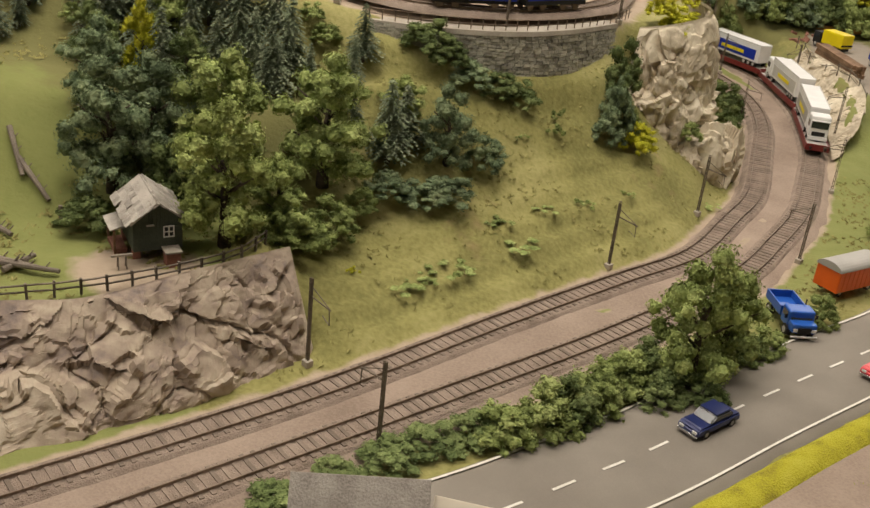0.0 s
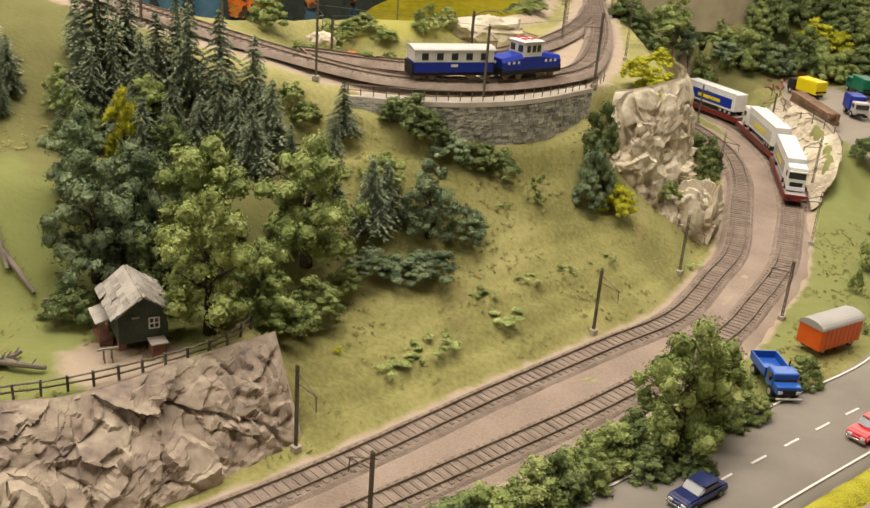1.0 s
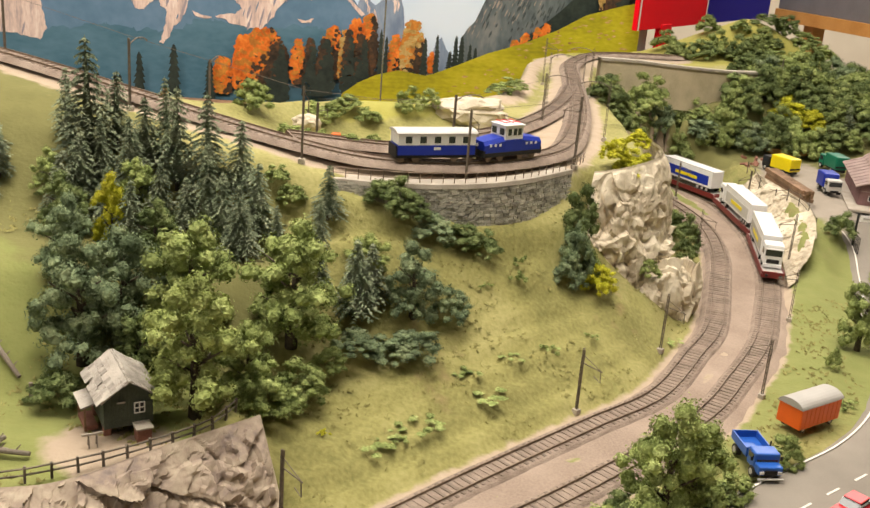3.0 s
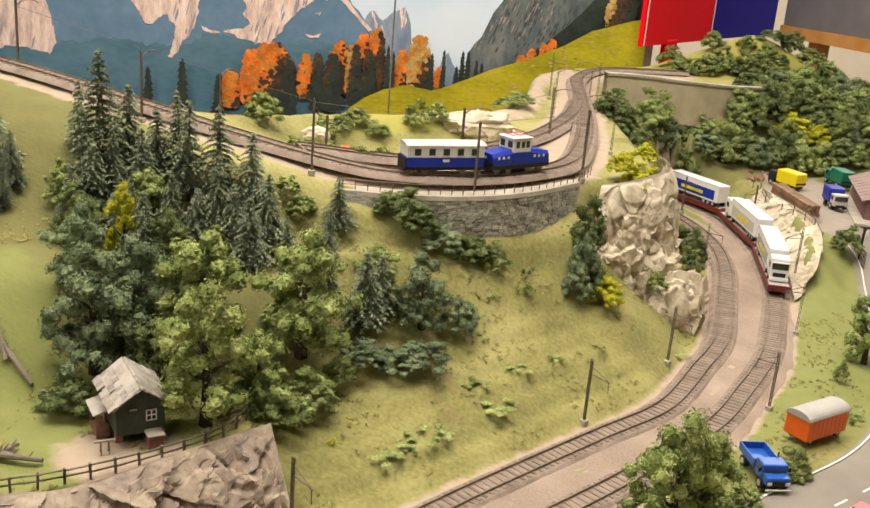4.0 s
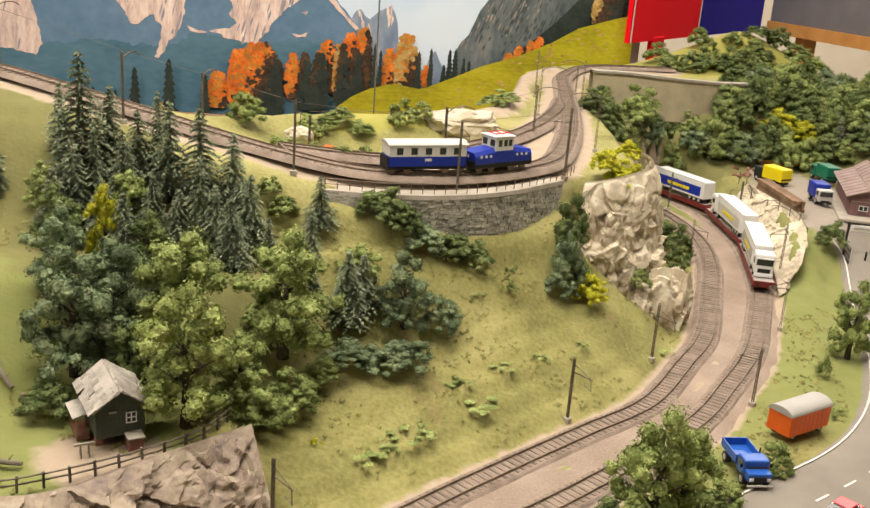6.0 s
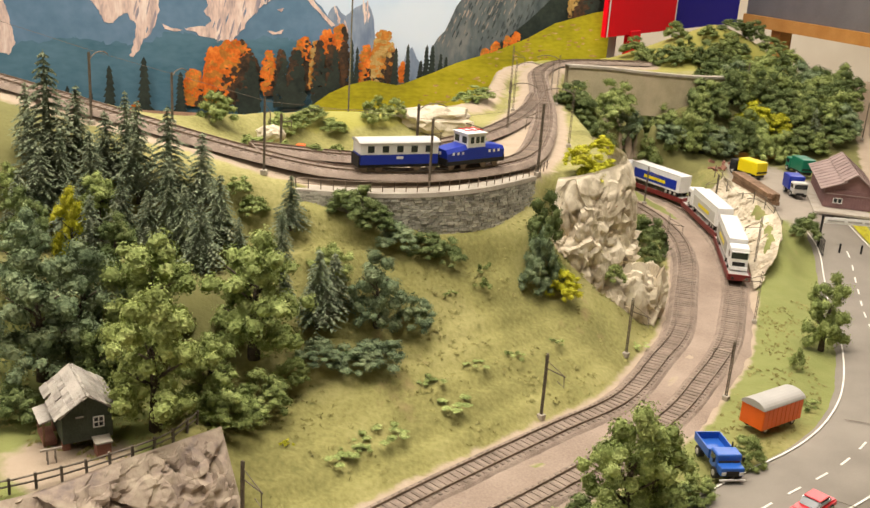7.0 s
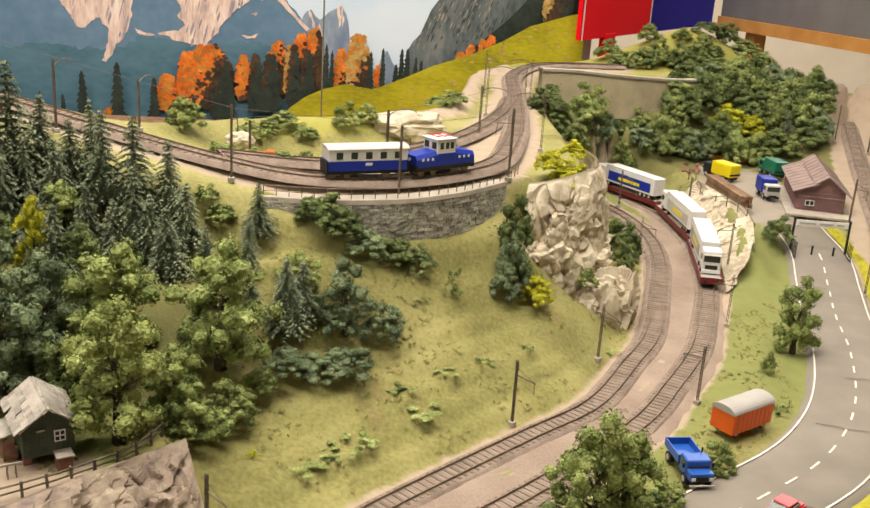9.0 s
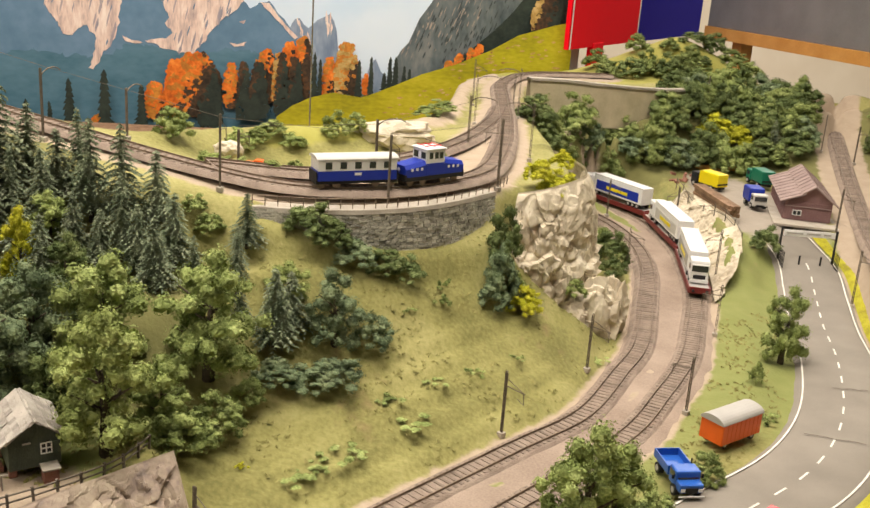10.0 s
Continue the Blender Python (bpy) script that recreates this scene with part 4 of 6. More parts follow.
def tufts():
    """Loose flock standing up from the slopes."""
    rnd = random.Random(8)
    verts, faces = [], []
    spots = []
    for _ in range(11000):
        spots.append((rnd.uniform(-.42, .72), rnd.uniform(.58, 1.32)))
    xy = np.array(spots)
    zz = ground(xy[:, 0], xy[:, 1])
    keep = np.ones(len(xy), bool)
    for line, gap in ((TRACK_1, .034), (TRACK_2, .036), (ROAD, .062), (TRACK_UP, .045)):
        for p in line[::2]:
            keep &= (xy[:, 0] - p[0]) ** 2 + (xy[:, 1] - p[1]) ** 2 > gap ** 2
    for (x, y), z, ok in zip(spots, zz, keep):
        if not ok or z > .185 or noise.noise((x * 14, y * 14, 2)) < -.05:
            continue
        for _ in range(3):
            a, h, w = rnd.uniform(0, 6.28), rnd.uniform(.0004, .0012), rnd.uniform(.0010, .0024)
            ox, oy = x + rnd.uniform(-.002, .002), y + rnd.uniform(-.002, .002)
            n = len(verts)
            verts.extend([(ox - w * math.cos(a), oy - w * math.sin(a), z - .001), (ox + w * math.cos(a), oy + w * math.sin(a), z - .001), (ox + rnd.uniform(-.003, .003), oy + rnd.uniform(.001, .004), z + h)])
            faces.append((n, n + 1, n + 2))
    me = bpy.data.meshes.new("grass")
    me.from_pydata(verts, [], faces)
    me.materials.append(M["tuft"])
    tagged(new("grass", me), "sparse olive flock tufts on the grassy slopes", "grass", kind="stuff")


tufts()


# ---- masts ----
def mast(x, y, h, turn, label="dark catenary mast with a bracket arm", arch=False, lean=0.0):
    ob = thing("catenary_mast", label, "mast", stood(x, y, turn, 0, lean), "catenary masts")
    part("foot", box(B(), 0, 0, -.002, .0068, .0068, .006, .0006), M["concrete"], ob, "pale concrete foot")
    bm = B()
    for o in (-.0010, .0010):
        box(bm, o, 0, .003, .0007, .0020, h - .003)
    for k in range(int(h / .007)):
        box(bm, 0, 0, .008 + k * .007, .0024, .0017, .0008)
    part("post", bm, M["mast"], ob)
    if arch:
        pts = [(0, 0, h * .86)] + [(.022 * (1 - math.cos(a)), 0, h * .86 + .010 * math.sin(a)) for a in np.linspace(.3, 2.6, 8)]
        part("arm", tube(B(), pts, .0007), M["mast"], ob)
    else:
        part("arm", rod(B(), (0, 0, h * .80), (.024, 0, h * .77), .0006, n=5), M["mast"], ob)
        part("stay", rod(B(), (0, 0, h * .92), (.022, 0, h * .78), .0004, n=5), M["mast"], ob)
        part("dropper", tube(B(), [(.022, 0, h * .78), (.023, 0, h * .60), (.015, 0, h * .66)], .0005), M["mast"], ob)
    return ob


for x, y, h, turn in ((.219, .915, .070, -45), (.345, 1.066, .070, -40), (.436, .976, .068, 135), (.558, 1.211, .072, 155), (.640, 1.430, .078, 170), (.672, 1.72, .078, 190), (.513, 1.482, .07, -20), (.566, 1.80, .07, 10),
                      (-.057, .683, .076, -45), (.004, .581, .073, 135)):
    mast(x, y, h, turn)
for x, y, h, turn, arch in ((.102, 1.096, .084, 60, False), (-.080, 1.064, .082, 80, False), (-.277, 1.157 - .03, .078, 75, True), (.242, 1.192, .088, 140, False), (.232, 1.408, .074, -30, True), (.091, 1.196, .074, 30, True), (-.075, 1.223, .05, 60, False),
                            (.271, 1.621, .082, -10, True), (.367, 1.752, .088, 170, True), (.318, 1.380, .082, 165, True), (.30, 1.86, .085, 0, False), (.40, 1.98, .085, 180, False), (-.46, 1.262, .08, 70, True), (-.20, 1.19, .06, 75, True)):
    mast(x, y, h, turn, "slim dark mast beside the upper line", arch)
for x, y, h, turn in ((.886, 1.543, .085, 0), (.815, 1.333, .088, -15), (.44, .62, .085, 150), (1.035, 1.66, .08, 10), (1.14, 1.98, .08, 10), (.87, 2.16, .08, 80), (1.1, 2.05, .08, 60)):
    mast(x, y, h, turn, "dark timber line pole with cross-arms")

wire = thing("contact_wire", "thin dark overhead wire above the upper line", "wire")
for pts in (((-.46, 1.262, .345), (-.277, 1.15, .318), (-.080, 1.09, .283), (.102, 1.115, .268), (.23, 1.21, .27)), ((-.075, 1.223, .25), (.091, 1.215, .262), (.232, 1.42, .264), (.271, 1.621, .272))):
    bm = B()
    for p, q in zip(pts, pts[1:]):
        rod(bm, p, q, .00022, n=4)
    part("strand", bm, M["mast"], wire)

# tall thin rod behind the meadow
bm = rod(B(), (.0, 1.75, .10), (.0, 1.75, .95), .0014)
tagged(part("steel_rod", bm, M["chrome"]), "tall thin grey rod standing behind the meadow", "rod")


# ---- hut, fence, logs ----
def shed():
    ob = thing("log_hut", "dark green plank hut with a patched shingle roof", "hut", pose(-.193, .741, gz(-.193, .741) + .001, 0, 0, 27))
    w, d, e, r = .038, .056, .024, .039
    z0 = .009
    bm = B()
    prism(bm, [(-w / 2, z0), (w / 2, z0), (w / 2, z0 + e), (0, z0 + r - .001), (-w / 2, z0 + e)], d)
    part("wall", bm, M["green_board"], ob)
    me = finish("plank", box(B(), 0, 0, 0, .0028, .0008, 1), M["green_board"])
    for k in range(12):
        o = new("plank", me); o.parent = ob
        x = -w / 2 + .0015 + k * .0030
        o.matrix_local = Matrix.Translation((x, -d / 2 - .0002, z0)) @ Matrix.Diagonal((1, 1, e + (r - e) * (1 - abs(x) / (w / 2)) * .98, 1))
    me = finish("shingle", box(B(), 0, 0, 0, .0052, .0072, .0007), M["shingle"])
    slope = math.degrees(math.atan2(r - e, w / 2))
    rnd = random.Random(3)
    for side in (-1, 1):
        for i in range(12):
            for j in range(5):
                if side < 0 and (i, j) in ((1, 4), (2, 4), (4, 1), (6, 2), (7, 0)):
                    continue
                o = new("shingle", me); o.parent = ob
                u = (j + .35) / 4.6
                x = side * (w / 2 + .005) * (1 - u)
                z = z0 + e + (r - e) * u - .002 + .0022
                o.matrix_local = pose(x, -d / 2 - .003 + i * .0053, z, rnd.uniform(-2, 2), side * slope + rnd.uniform(-4, 3), 0) @ pose(0, 0, 0, 0, 0, 90 + rnd.uniform(-4, 4))
        part("roof", box(B(), 0, 0, 0, .0265, d + .008, .0012, 0, pose(side * .0108, 0, z0 + (e + r) / 2 - .0002, 0, side * slope, 0)), M["shingle"], ob, "grey roof boards")
    win = part("window", box(B(), .008, -d / 2 - .001, z0 + .011, .0075, .0012, .0085), M["glass"], ob)
    bm = B()
    for x in (.0042, .008, .0118):
        box(bm, x, -d / 2 - .0018, z0 + .0105, .0009, .0010, .0095)
    for z in (.0105, .0148, .0192):
        box(bm, .008, -d / 2 - .0018, z0 + z, .0085, .0010, .0008)
    part("frame", bm, M["white"], win, "white window bars")
    part("shutter", box(B(), .0148, -d / 2 - .0012, z0 + .011, .005, .0010, .0085), M["green_board"], ob)
    part("lamp_board", box(B(), -.006, -d / 2 - .0015, z0 + .021, .006, .0016, .001), M["shingle"], ob)
    for x, y in ((-.015, -.018), (.015, -.018), (-.015, .024), (.015, .024)):
        part("stilt", box(B(), x, y, -.004, .006, .006, .014, .0005), M["brick"], ob)
    step = part("porch", box(B(), .009, -d / 2 - .007, -.003, .011, .012, .013, .0006), M["brick"], ob, "brick steps")
    part("slab", box(B(), .009, -d / 2 - .007, .0102, .0135, .0145, .0015, .0003), M["concrete"], step)
    lean = part("annex", box(B(), -w / 2 - .006, .004, .0, .010, .026, .004), M["brick"], ob, "low brick base of the lean-to")
    part("annex_roof", box(B(), 0, 0, 0, .016, .030, .0012, 0, pose(-w / 2 - .006, .004, .022, 0, -14, 0)), M["shingle"], lean)
    for y in (-.009, .017):
        part("annex_post", box(B(), -w / 2 - .0105, y, 0, .0016, .0016, .0215), M["brown_wood"], lean)


shed()


def plank_fence():
    ob = thing("wooden_fence", "weathered two-rail wooden fence along the cliff top", "fence")
    line = curve([(-.36, .606, 0), (-.262, .638, 0), (-.221, .656, 0), (-.176, .684, 0), (-.121, .730, 0), (-.106, .765, 0), (-.10, .785, 0)], .01)
    line[:, 2] = np.maximum(ground(line[:, 0], line[:, 1]), .0635)
    length = along(line, 0)[2]
    me = finish("post", box(B(), 0, 0, -.002, .0018, .0018, .0135), M["wood"])
    stops = np.arange(0, length, .0185)
    for s in stops:
        p, head, _ = along(line, s)
        o = new("post", me); o.parent = ob
        o.matrix_local = pose(*p, random.uniform(-4, 4), random.uniform(-4, 4), head)
    for hgt in (.0045, .0098):
        for s in stops[:-1]:
            p, q = along(line, s)[0], along(line, s + .0185)[0]
            k = random.uniform(-.0006, .0006)
            part("rail", rod(B(), (p[0], p[1], p[2] + hgt + k), (q[0], q[1], q[2] + hgt), .0008, n=5), M["wood"], ob)


plank_fence()
for x, y, x2, y2 in ((-.322, .812, -.288, .784), (-.300, .690, -.262, .683), (-.292, .684, -.245, .681), (-.318, .745, -.300, .732), (-.285, .676, -.27, .70), (-.335, .83, -.315, .80)):
    bm = B()
    rod(bm, (x, y, gz(x, y) + .003), (x2, y2, gz(x2, y2) + .003), .0026, .0019, 8)
    for k in range(3):
        u = (k + 1) / 4
        px_, py_ = x + (x2 - x) * u, y + (y2 - y) * u
        rod(bm, (px_, py_, gz(px_, py_) + .003), (px_ + .004, py_ + .003, gz(px_, py_) + .008), .0007, .0004, 5)
    tagged(part("log", bm, M["wood"]), "felled pale tree trunk lying in the meadow", "log", "logs")
post = tagged(part("gate_post", rod(B(), (-.272, .765, gz(-.272, .765) - .002), (-.272, .765, gz(-.272, .765) + .016), .002, .0017), M["wood"]), "single short wooden post in the meadow", "post")
ob = thing("sawhorse", "pale wooden sawhorse in front of the hut", "sawhorse", stood(-.204, .700, 25))
part("beam", box(B(), 0, 0, .009, .016, .0016, .0016), M["concrete"], ob)
for x in (-.003, .003):
    for y in (-.003, .003):
        part("leg", rod(B(), (x, 0, .0095), (x, y, -.001), .0006, n=5), M["wood"], ob)


# ---- vehicles ----
def wheel(parent, x, y, r, w):
    me_t = B()
    rod(me_t, (x - w / 2, y, r), (x + w / 2, y, r), r, n=16)
    tyre = part("wheel", me_t, M["black"], parent)
    sgn = 1 if x > 0 else -1
    part("rim", rod(B(), (x + sgn * w * .5, y, r), (x + sgn * w * .58, y, r), r * .55, n=12), M["grey"], tyre)


def car(x, y, turn, paint, label):
    ob = thing("car", label, "car", pose(x, y, gz(x, y) + .0040, 0, 0, turn), "cars on the road")
    bm = B()
    prism(bm, [(-.0255, .003), (.0255, .003), (.0258, .0075), (.022, .0098), (-.0245, .0098), (-.0258, .007)], .0198, pose(0, 0, 0, 0, 0, 90))
    bmesh.ops.bevel(bm, geom=list(bm.edges), offset=.0013, segments=2, affect="EDGES")
    part("body", bm, paint, ob, smooth=False)
    bm = B()
    prism(bm, [(-.019, .0096), (.0115, .0096), (.0045, .0152), (-.0125, .0152)], .0172, pose(0, 0, 0, 0, 0, 90))
    bmesh.ops.bevel(bm, geom=list(bm.edges), offset=.0010, segments=2, affect="EDGES")
    part("window_band", bm, M["glass"], ob, "dark side and end windows")
    part("roof", box(B(), 0, -.004, .0149, .0158, .0165, .0012, .0005), paint, ob)
    for sx in (-.0088, .0088):
        for sy in (-.0155, .0155):
            wheel(ob, sx, sy, .0036, .003)
    for sx in (-.006, .006):
        part("headlight", box(B(), sx, .0256, .0055, .004, .001, .002), M["white"], ob)
        part("tail_light", box(B(), sx, -.0257, .006, .004, .001, .0015), M["red"], ob)
    part("bumper", box(B(), 0, .0262, .0028, .018, .0012, .0018, .0004), M["chrome"], ob)


car(.2515, .641, 128, M["navy"], "dark blue saloon car on the grey road")
car(.432, .745, 128, M["red"], "bright red hatchback car on the grey road")


def flatbed_truck(x, y, turn, label):
    ob = thing("truck", label, "truck", stood(x, y, turn, .002))
    part("chassis", box(B(), 0, 0, .0055, .013, .060, .0035), M["black"], ob)
    bm = box(B(), 0, .0145, .008, .0245, .0165, .0165, .0018)
    cab = part("cab", bm, M["blue"], ob)
    part("bonnet", box(B(), 0, .0275, .008, .023, .0115, .0085, .0015), M["blue"], ob, "blue bonnet with a pale top")
    part("windscreen", box(B(), 0, 0, 0, .020, .0012, .0068, 0, pose(0, .0226, .0165, 12, 0, 0)), M["glass"], cab)
    for s in (-1, 1):
        part("side_window", box(B(), s * .0123, .0145, .0165, .0008, .0105, .006), M["glass"], cab)
        part("headlight", box(B(), s * .0085, .0334, .0095, .004, .001, .003), M["white"], ob)
        part("mirror", box(B(), s * .0145, .021, .017, .002, .001, .004), M["black"], cab)
        wheel(ob, s * .0105, .021, .0056, .0055)
        wheel(ob, s * .0105, -.019, .0056, .0055)
        part("side_board", box(B(), s * .0122, -.0135, .0125, .0011, .035, .0075), M["blue"], ob)
    part("load_floor", box(B(), 0, -.0135, .0110, .0245, .035, .0018), M["blue"], ob)
    part("tailboard", box(B(), 0, -.0308, .0125, .0255, .0011, .0075), M["blue"], ob)
    part("headboard", box(B(), 0, .0040, .0125, .0255, .0011, .0085), M["blue"], ob)
    part("grille", box(B(), 0, .0335, .0085, .012, .0008, .005), M["black"], ob)
    part("bumper", box(B(), 0, .0350, .0045, .025, .0016, .0016, .0004), M["roof_grey"], ob, "pale front bumper")
    part("exhaust", rod(B(), (-.009, .0055, .02), (-.009, .0055, .029), .0007), M["black"], ob)


flatbed_truck(.374, .825, 183, "bright blue flatbed truck parked on the grass")


def site_wagon(x, y, turn):
    ob = thing("site_wagon", "orange wooden trailer wagon with a grey curved roof", "trailer", stood(x, y, turn, .0015))
    w, l = .028, .064
    part("body", box(B(), 0, 0, .006, w, l, .023, .0006), M["orange"], ob)
    arc = [(w / 2 + .001, .0285)] + [((w / 2 + .001) * math.cos(a), .0285 + .0075 * math.sin(a)) for a in np.linspace(.15, math.pi - .15, 11)] + [(-w / 2 - .001, .0285)]
    part("roof", prism(B(), arc, l + .003), M["grey"], ob, "light grey curved roof")
    for s in (-1, 1):
        for k in range(9):
            part("board", box(B(), s * (w / 2 + .0002), -.028 + k * .007, .0065, .0006, .0064, .0215), M["orange"], ob)
        for yy in (-.022, .022):
            wheel(ob, s * .0105, yy, .0042, .003)
    part("drawbar", rod(B(), (0, l / 2, .005), (0, l / 2 + .02, .003), .0008), M["black"], ob)


site_wagon(.459, .911, -59)


def box_lorry(x, y, turn, body, cab_paint, label, length=.075):
    ob = thing("lorry", label, "lorry", stood(x, y, turn, .001), "lorries in the yard")
    part("chassis", box(B(), 0, 0, .005, .014, length, .004), M["black"], ob)
    load = part("load_box", box(B(), 0, -.012, .009, .028, length - .024, .025, .0025), body, ob)
    part("rear_strip", box(B(), 0, -.012 - (length - .024) / 2, .013, .026, .0008, .003), M["black"], load)
    cab = part("cab", box(B(), 0, length / 2 - .011, .006, .026, .018, .021, .002), cab_paint, ob)
    part("windscreen", box(B(), 0, length / 2 - .0018, .016, .022, .0012, .008), M["glass"], cab)
    for s in (-1, 1):
        part("side_window", box(B(), s * .0131, length / 2 - .011, .017, .0008, .011, .007), M["glass"], cab)
        for yy in (length / 2 - .012, -length / 2 + .016):
            wheel(ob, s * .0115, yy, .0055, .005)


box_lorry(.774, 1.845, 24, M["yellow"], M["black"], "yellow box lorry parked at the yard edge")
box_lorry(.886, 1.865, 4, M["green"], M["green"], "green covered lorry parked beside the station", .07)
box_lorry(.808, 1.700, 176, M["deep_blue"], M["roof_grey"], "blue lorry with a pale top beside the station", .06)

ob = thing("tractor", "orange-red tractor in the upper meadow", "tractor", stood(-.060, 1.283, 80, .001))
part("hood", box(B(), 0, .009, .006, .010, .018, .008, .001), M["orange"], ob)
part("cab_frame", box(B(), 0, -.006, .006, .012, .011, .011, .001), M["orange"], ob)
part("loader", box(B(), 0, .022, .003, .016, .005, .006, .0008), M["orange"], ob)
for s in (-1, 1):
    wheel(ob, s * .007, -.007, .0065, .004)
    wheel(ob, s * .007, .012, .0045, .003)
bm = B()
bmesh.ops.create_icosphere(bm, subdivisions=4, radius=1)
for v in bm.verts:
    v.co *= 1 + .25 * noise.noise(v.co * 1.6) + .16 * facets(v.co * 2.4, 4) + .05 * noise.noise(v.co * 9)
    v.co.z = v.co.z * 1.6 if v.co.z < 0 else v.co.z
bmesh.ops.transform(bm, matrix=Matrix.Translation((.140, 1.490, .200)) @ Matrix.Diagonal((.058, .036, .022, 1)), verts=bm.verts)
tagged(part("sand_heap", bm, M["sand"]), "pale sand heap on the upper meadow", "heap")
bm = B()
bmesh.ops.create_icosphere(bm, subdivisions=3, radius=1)
for v in bm.verts:
    v.co *= 1 + .3 * noise.noise(v.co * 3)
bmesh.ops.transform(bm, matrix=Matrix.Translation((-.09, 1.262, .212)) @ Matrix.Diagonal((.018, .012, .011, 1)), verts=bm.verts)
tagged(part("stone_heap", bm, M["rock"]), "small pale stone heap beside the tractor", "heap")
bm = B()
box(bm, 0, 0, 0, .15, .004, .028, 0, pose(.205, 1.84, gz(.205, 1.84), 0, 6, 68))
tagged(part("stone_parapet", bm, M["mortar"]), "dark grey parapet wall behind the meadow", "wall")


# ---- trains ----
def bogie(parent, y, z=0.0):
    frame_ = part("bogie", box(B(), 0, y, .0045 + z, .019, .026, .0045, .0008), M["black"], parent)
    for yy in (-.009, .009):
        for s in (-1, 1):
            part("train_wheel", rod(B(), (s * .0075, y + yy, .0045 + z), (s * .0098, y + yy, .0045 + z), .0048, n=14), M["rail"], frame_)


def on_track(line, s, lift=.0090):
    p, head, _ = along(line, s)
    return pose(p[0], p[1], p[2] + lift, 0, 0, head)


def flat_wagon(s, label):
    ob = thing("flat_wagon", label, "railway wagon", on_track(TRACK_2, s), "lorry train wagons")
    part("floor", box(B(), 0, 0, .009, .030, .205, .003), M["grey"], ob)
    for x in (-.0155, .0155):
        part("side_sill", box(B(), x, 0, .005, .0016, .205, .0085), M["rust_red"], ob)
    for y in (-.08, .08):
        bogie(ob, y)
    for y in (-.1045, .1045):
        part("buffer_beam", box(B(), 0, y, .006, .030, .002, .009), M["rust_red"], ob)
        for x in (-.010, .010):
            part("buffer", rod(B(), (x, y, .010), (x, y + (.004 if y > 0 else -.004), .010), .002), M["black"], ob)


def semi(s, flip, cab_paint, band, label):
    ob = thing("articulated_lorry", label, "lorry", on_track(TRACK_2, s, .0090 + .0122) @ pose(0, 0, 0, 0, 0, 180 if flip else 0), "lorries on the train")
    box_ = part("trailer_box", box(B(), 0, -.022, .009, .0285, .138, .032, .0010), M["white"], ob)
    for sx in (-1, 1):
        part("side_panel", box(B(), sx * .0144, -.022, .013, .0006, .120, .018), M[band], box_, "coloured advertising panel")
        part("panel_bar", box(B(), sx * .0148, -.022, .018, .0006, .060, .006), M["yellow"], box_)
        part("roof_edge", box(B(), sx * .0138, -.022, .0405, .0012, .138, .0012), M["roof_grey"], box_)
        for y in (-.080, -.068, -.056, .036, .064):
            wheel(ob, sx * .0115, y, .0055, .0045)
    part("chassis", box(B(), 0, -.01, .0055, .012, .15, .0035), M["black"], ob)
    cab = part("cab", box(B(), 0, .066, .005, .0275, .026, .031, .003), cab_paint, ob)
    part("windscreen", box(B(), 0, .0788, .019, .0235, .0012, .010), M["glass"], cab)
    part("grille", box(B(), 0, .0790, .008, .018, .0012, .006), M["black"], cab)
    part("visor", box(B(), 0, .0795, .0290, .0255, .004, .0015, .0004), M["white"], cab)
    for sx in (-1, 1):
        part("side_window", box(B(), sx * .0139, .068, .020, .0008, .012, .008), M["glass"], cab)
    part("bumper", box(B(), 0, .0795, .002, .027, .003, .005, .0006), M["white"], ob)


s0 = nearest(TRACK_2, .563, 1.30) + .15
for k, (flip, cab_paint, band, label) in enumerate(((True, M["white"], "grey", "white articulated lorry with a grey stripe on a flat wagon"), (False, M["white"], "roof_grey", "white articulated lorry with a yellow sign on a flat wagon"),
                                                    (False, M["white"], "deep_blue", "white lorry with a blue picture panel on a flat wagon"))):
    flat_wagon(s0 + k * .222, "dark red low flat wagon carrying a lorry")
    semi(s0 + k * .222, flip, cab_paint, band, label)


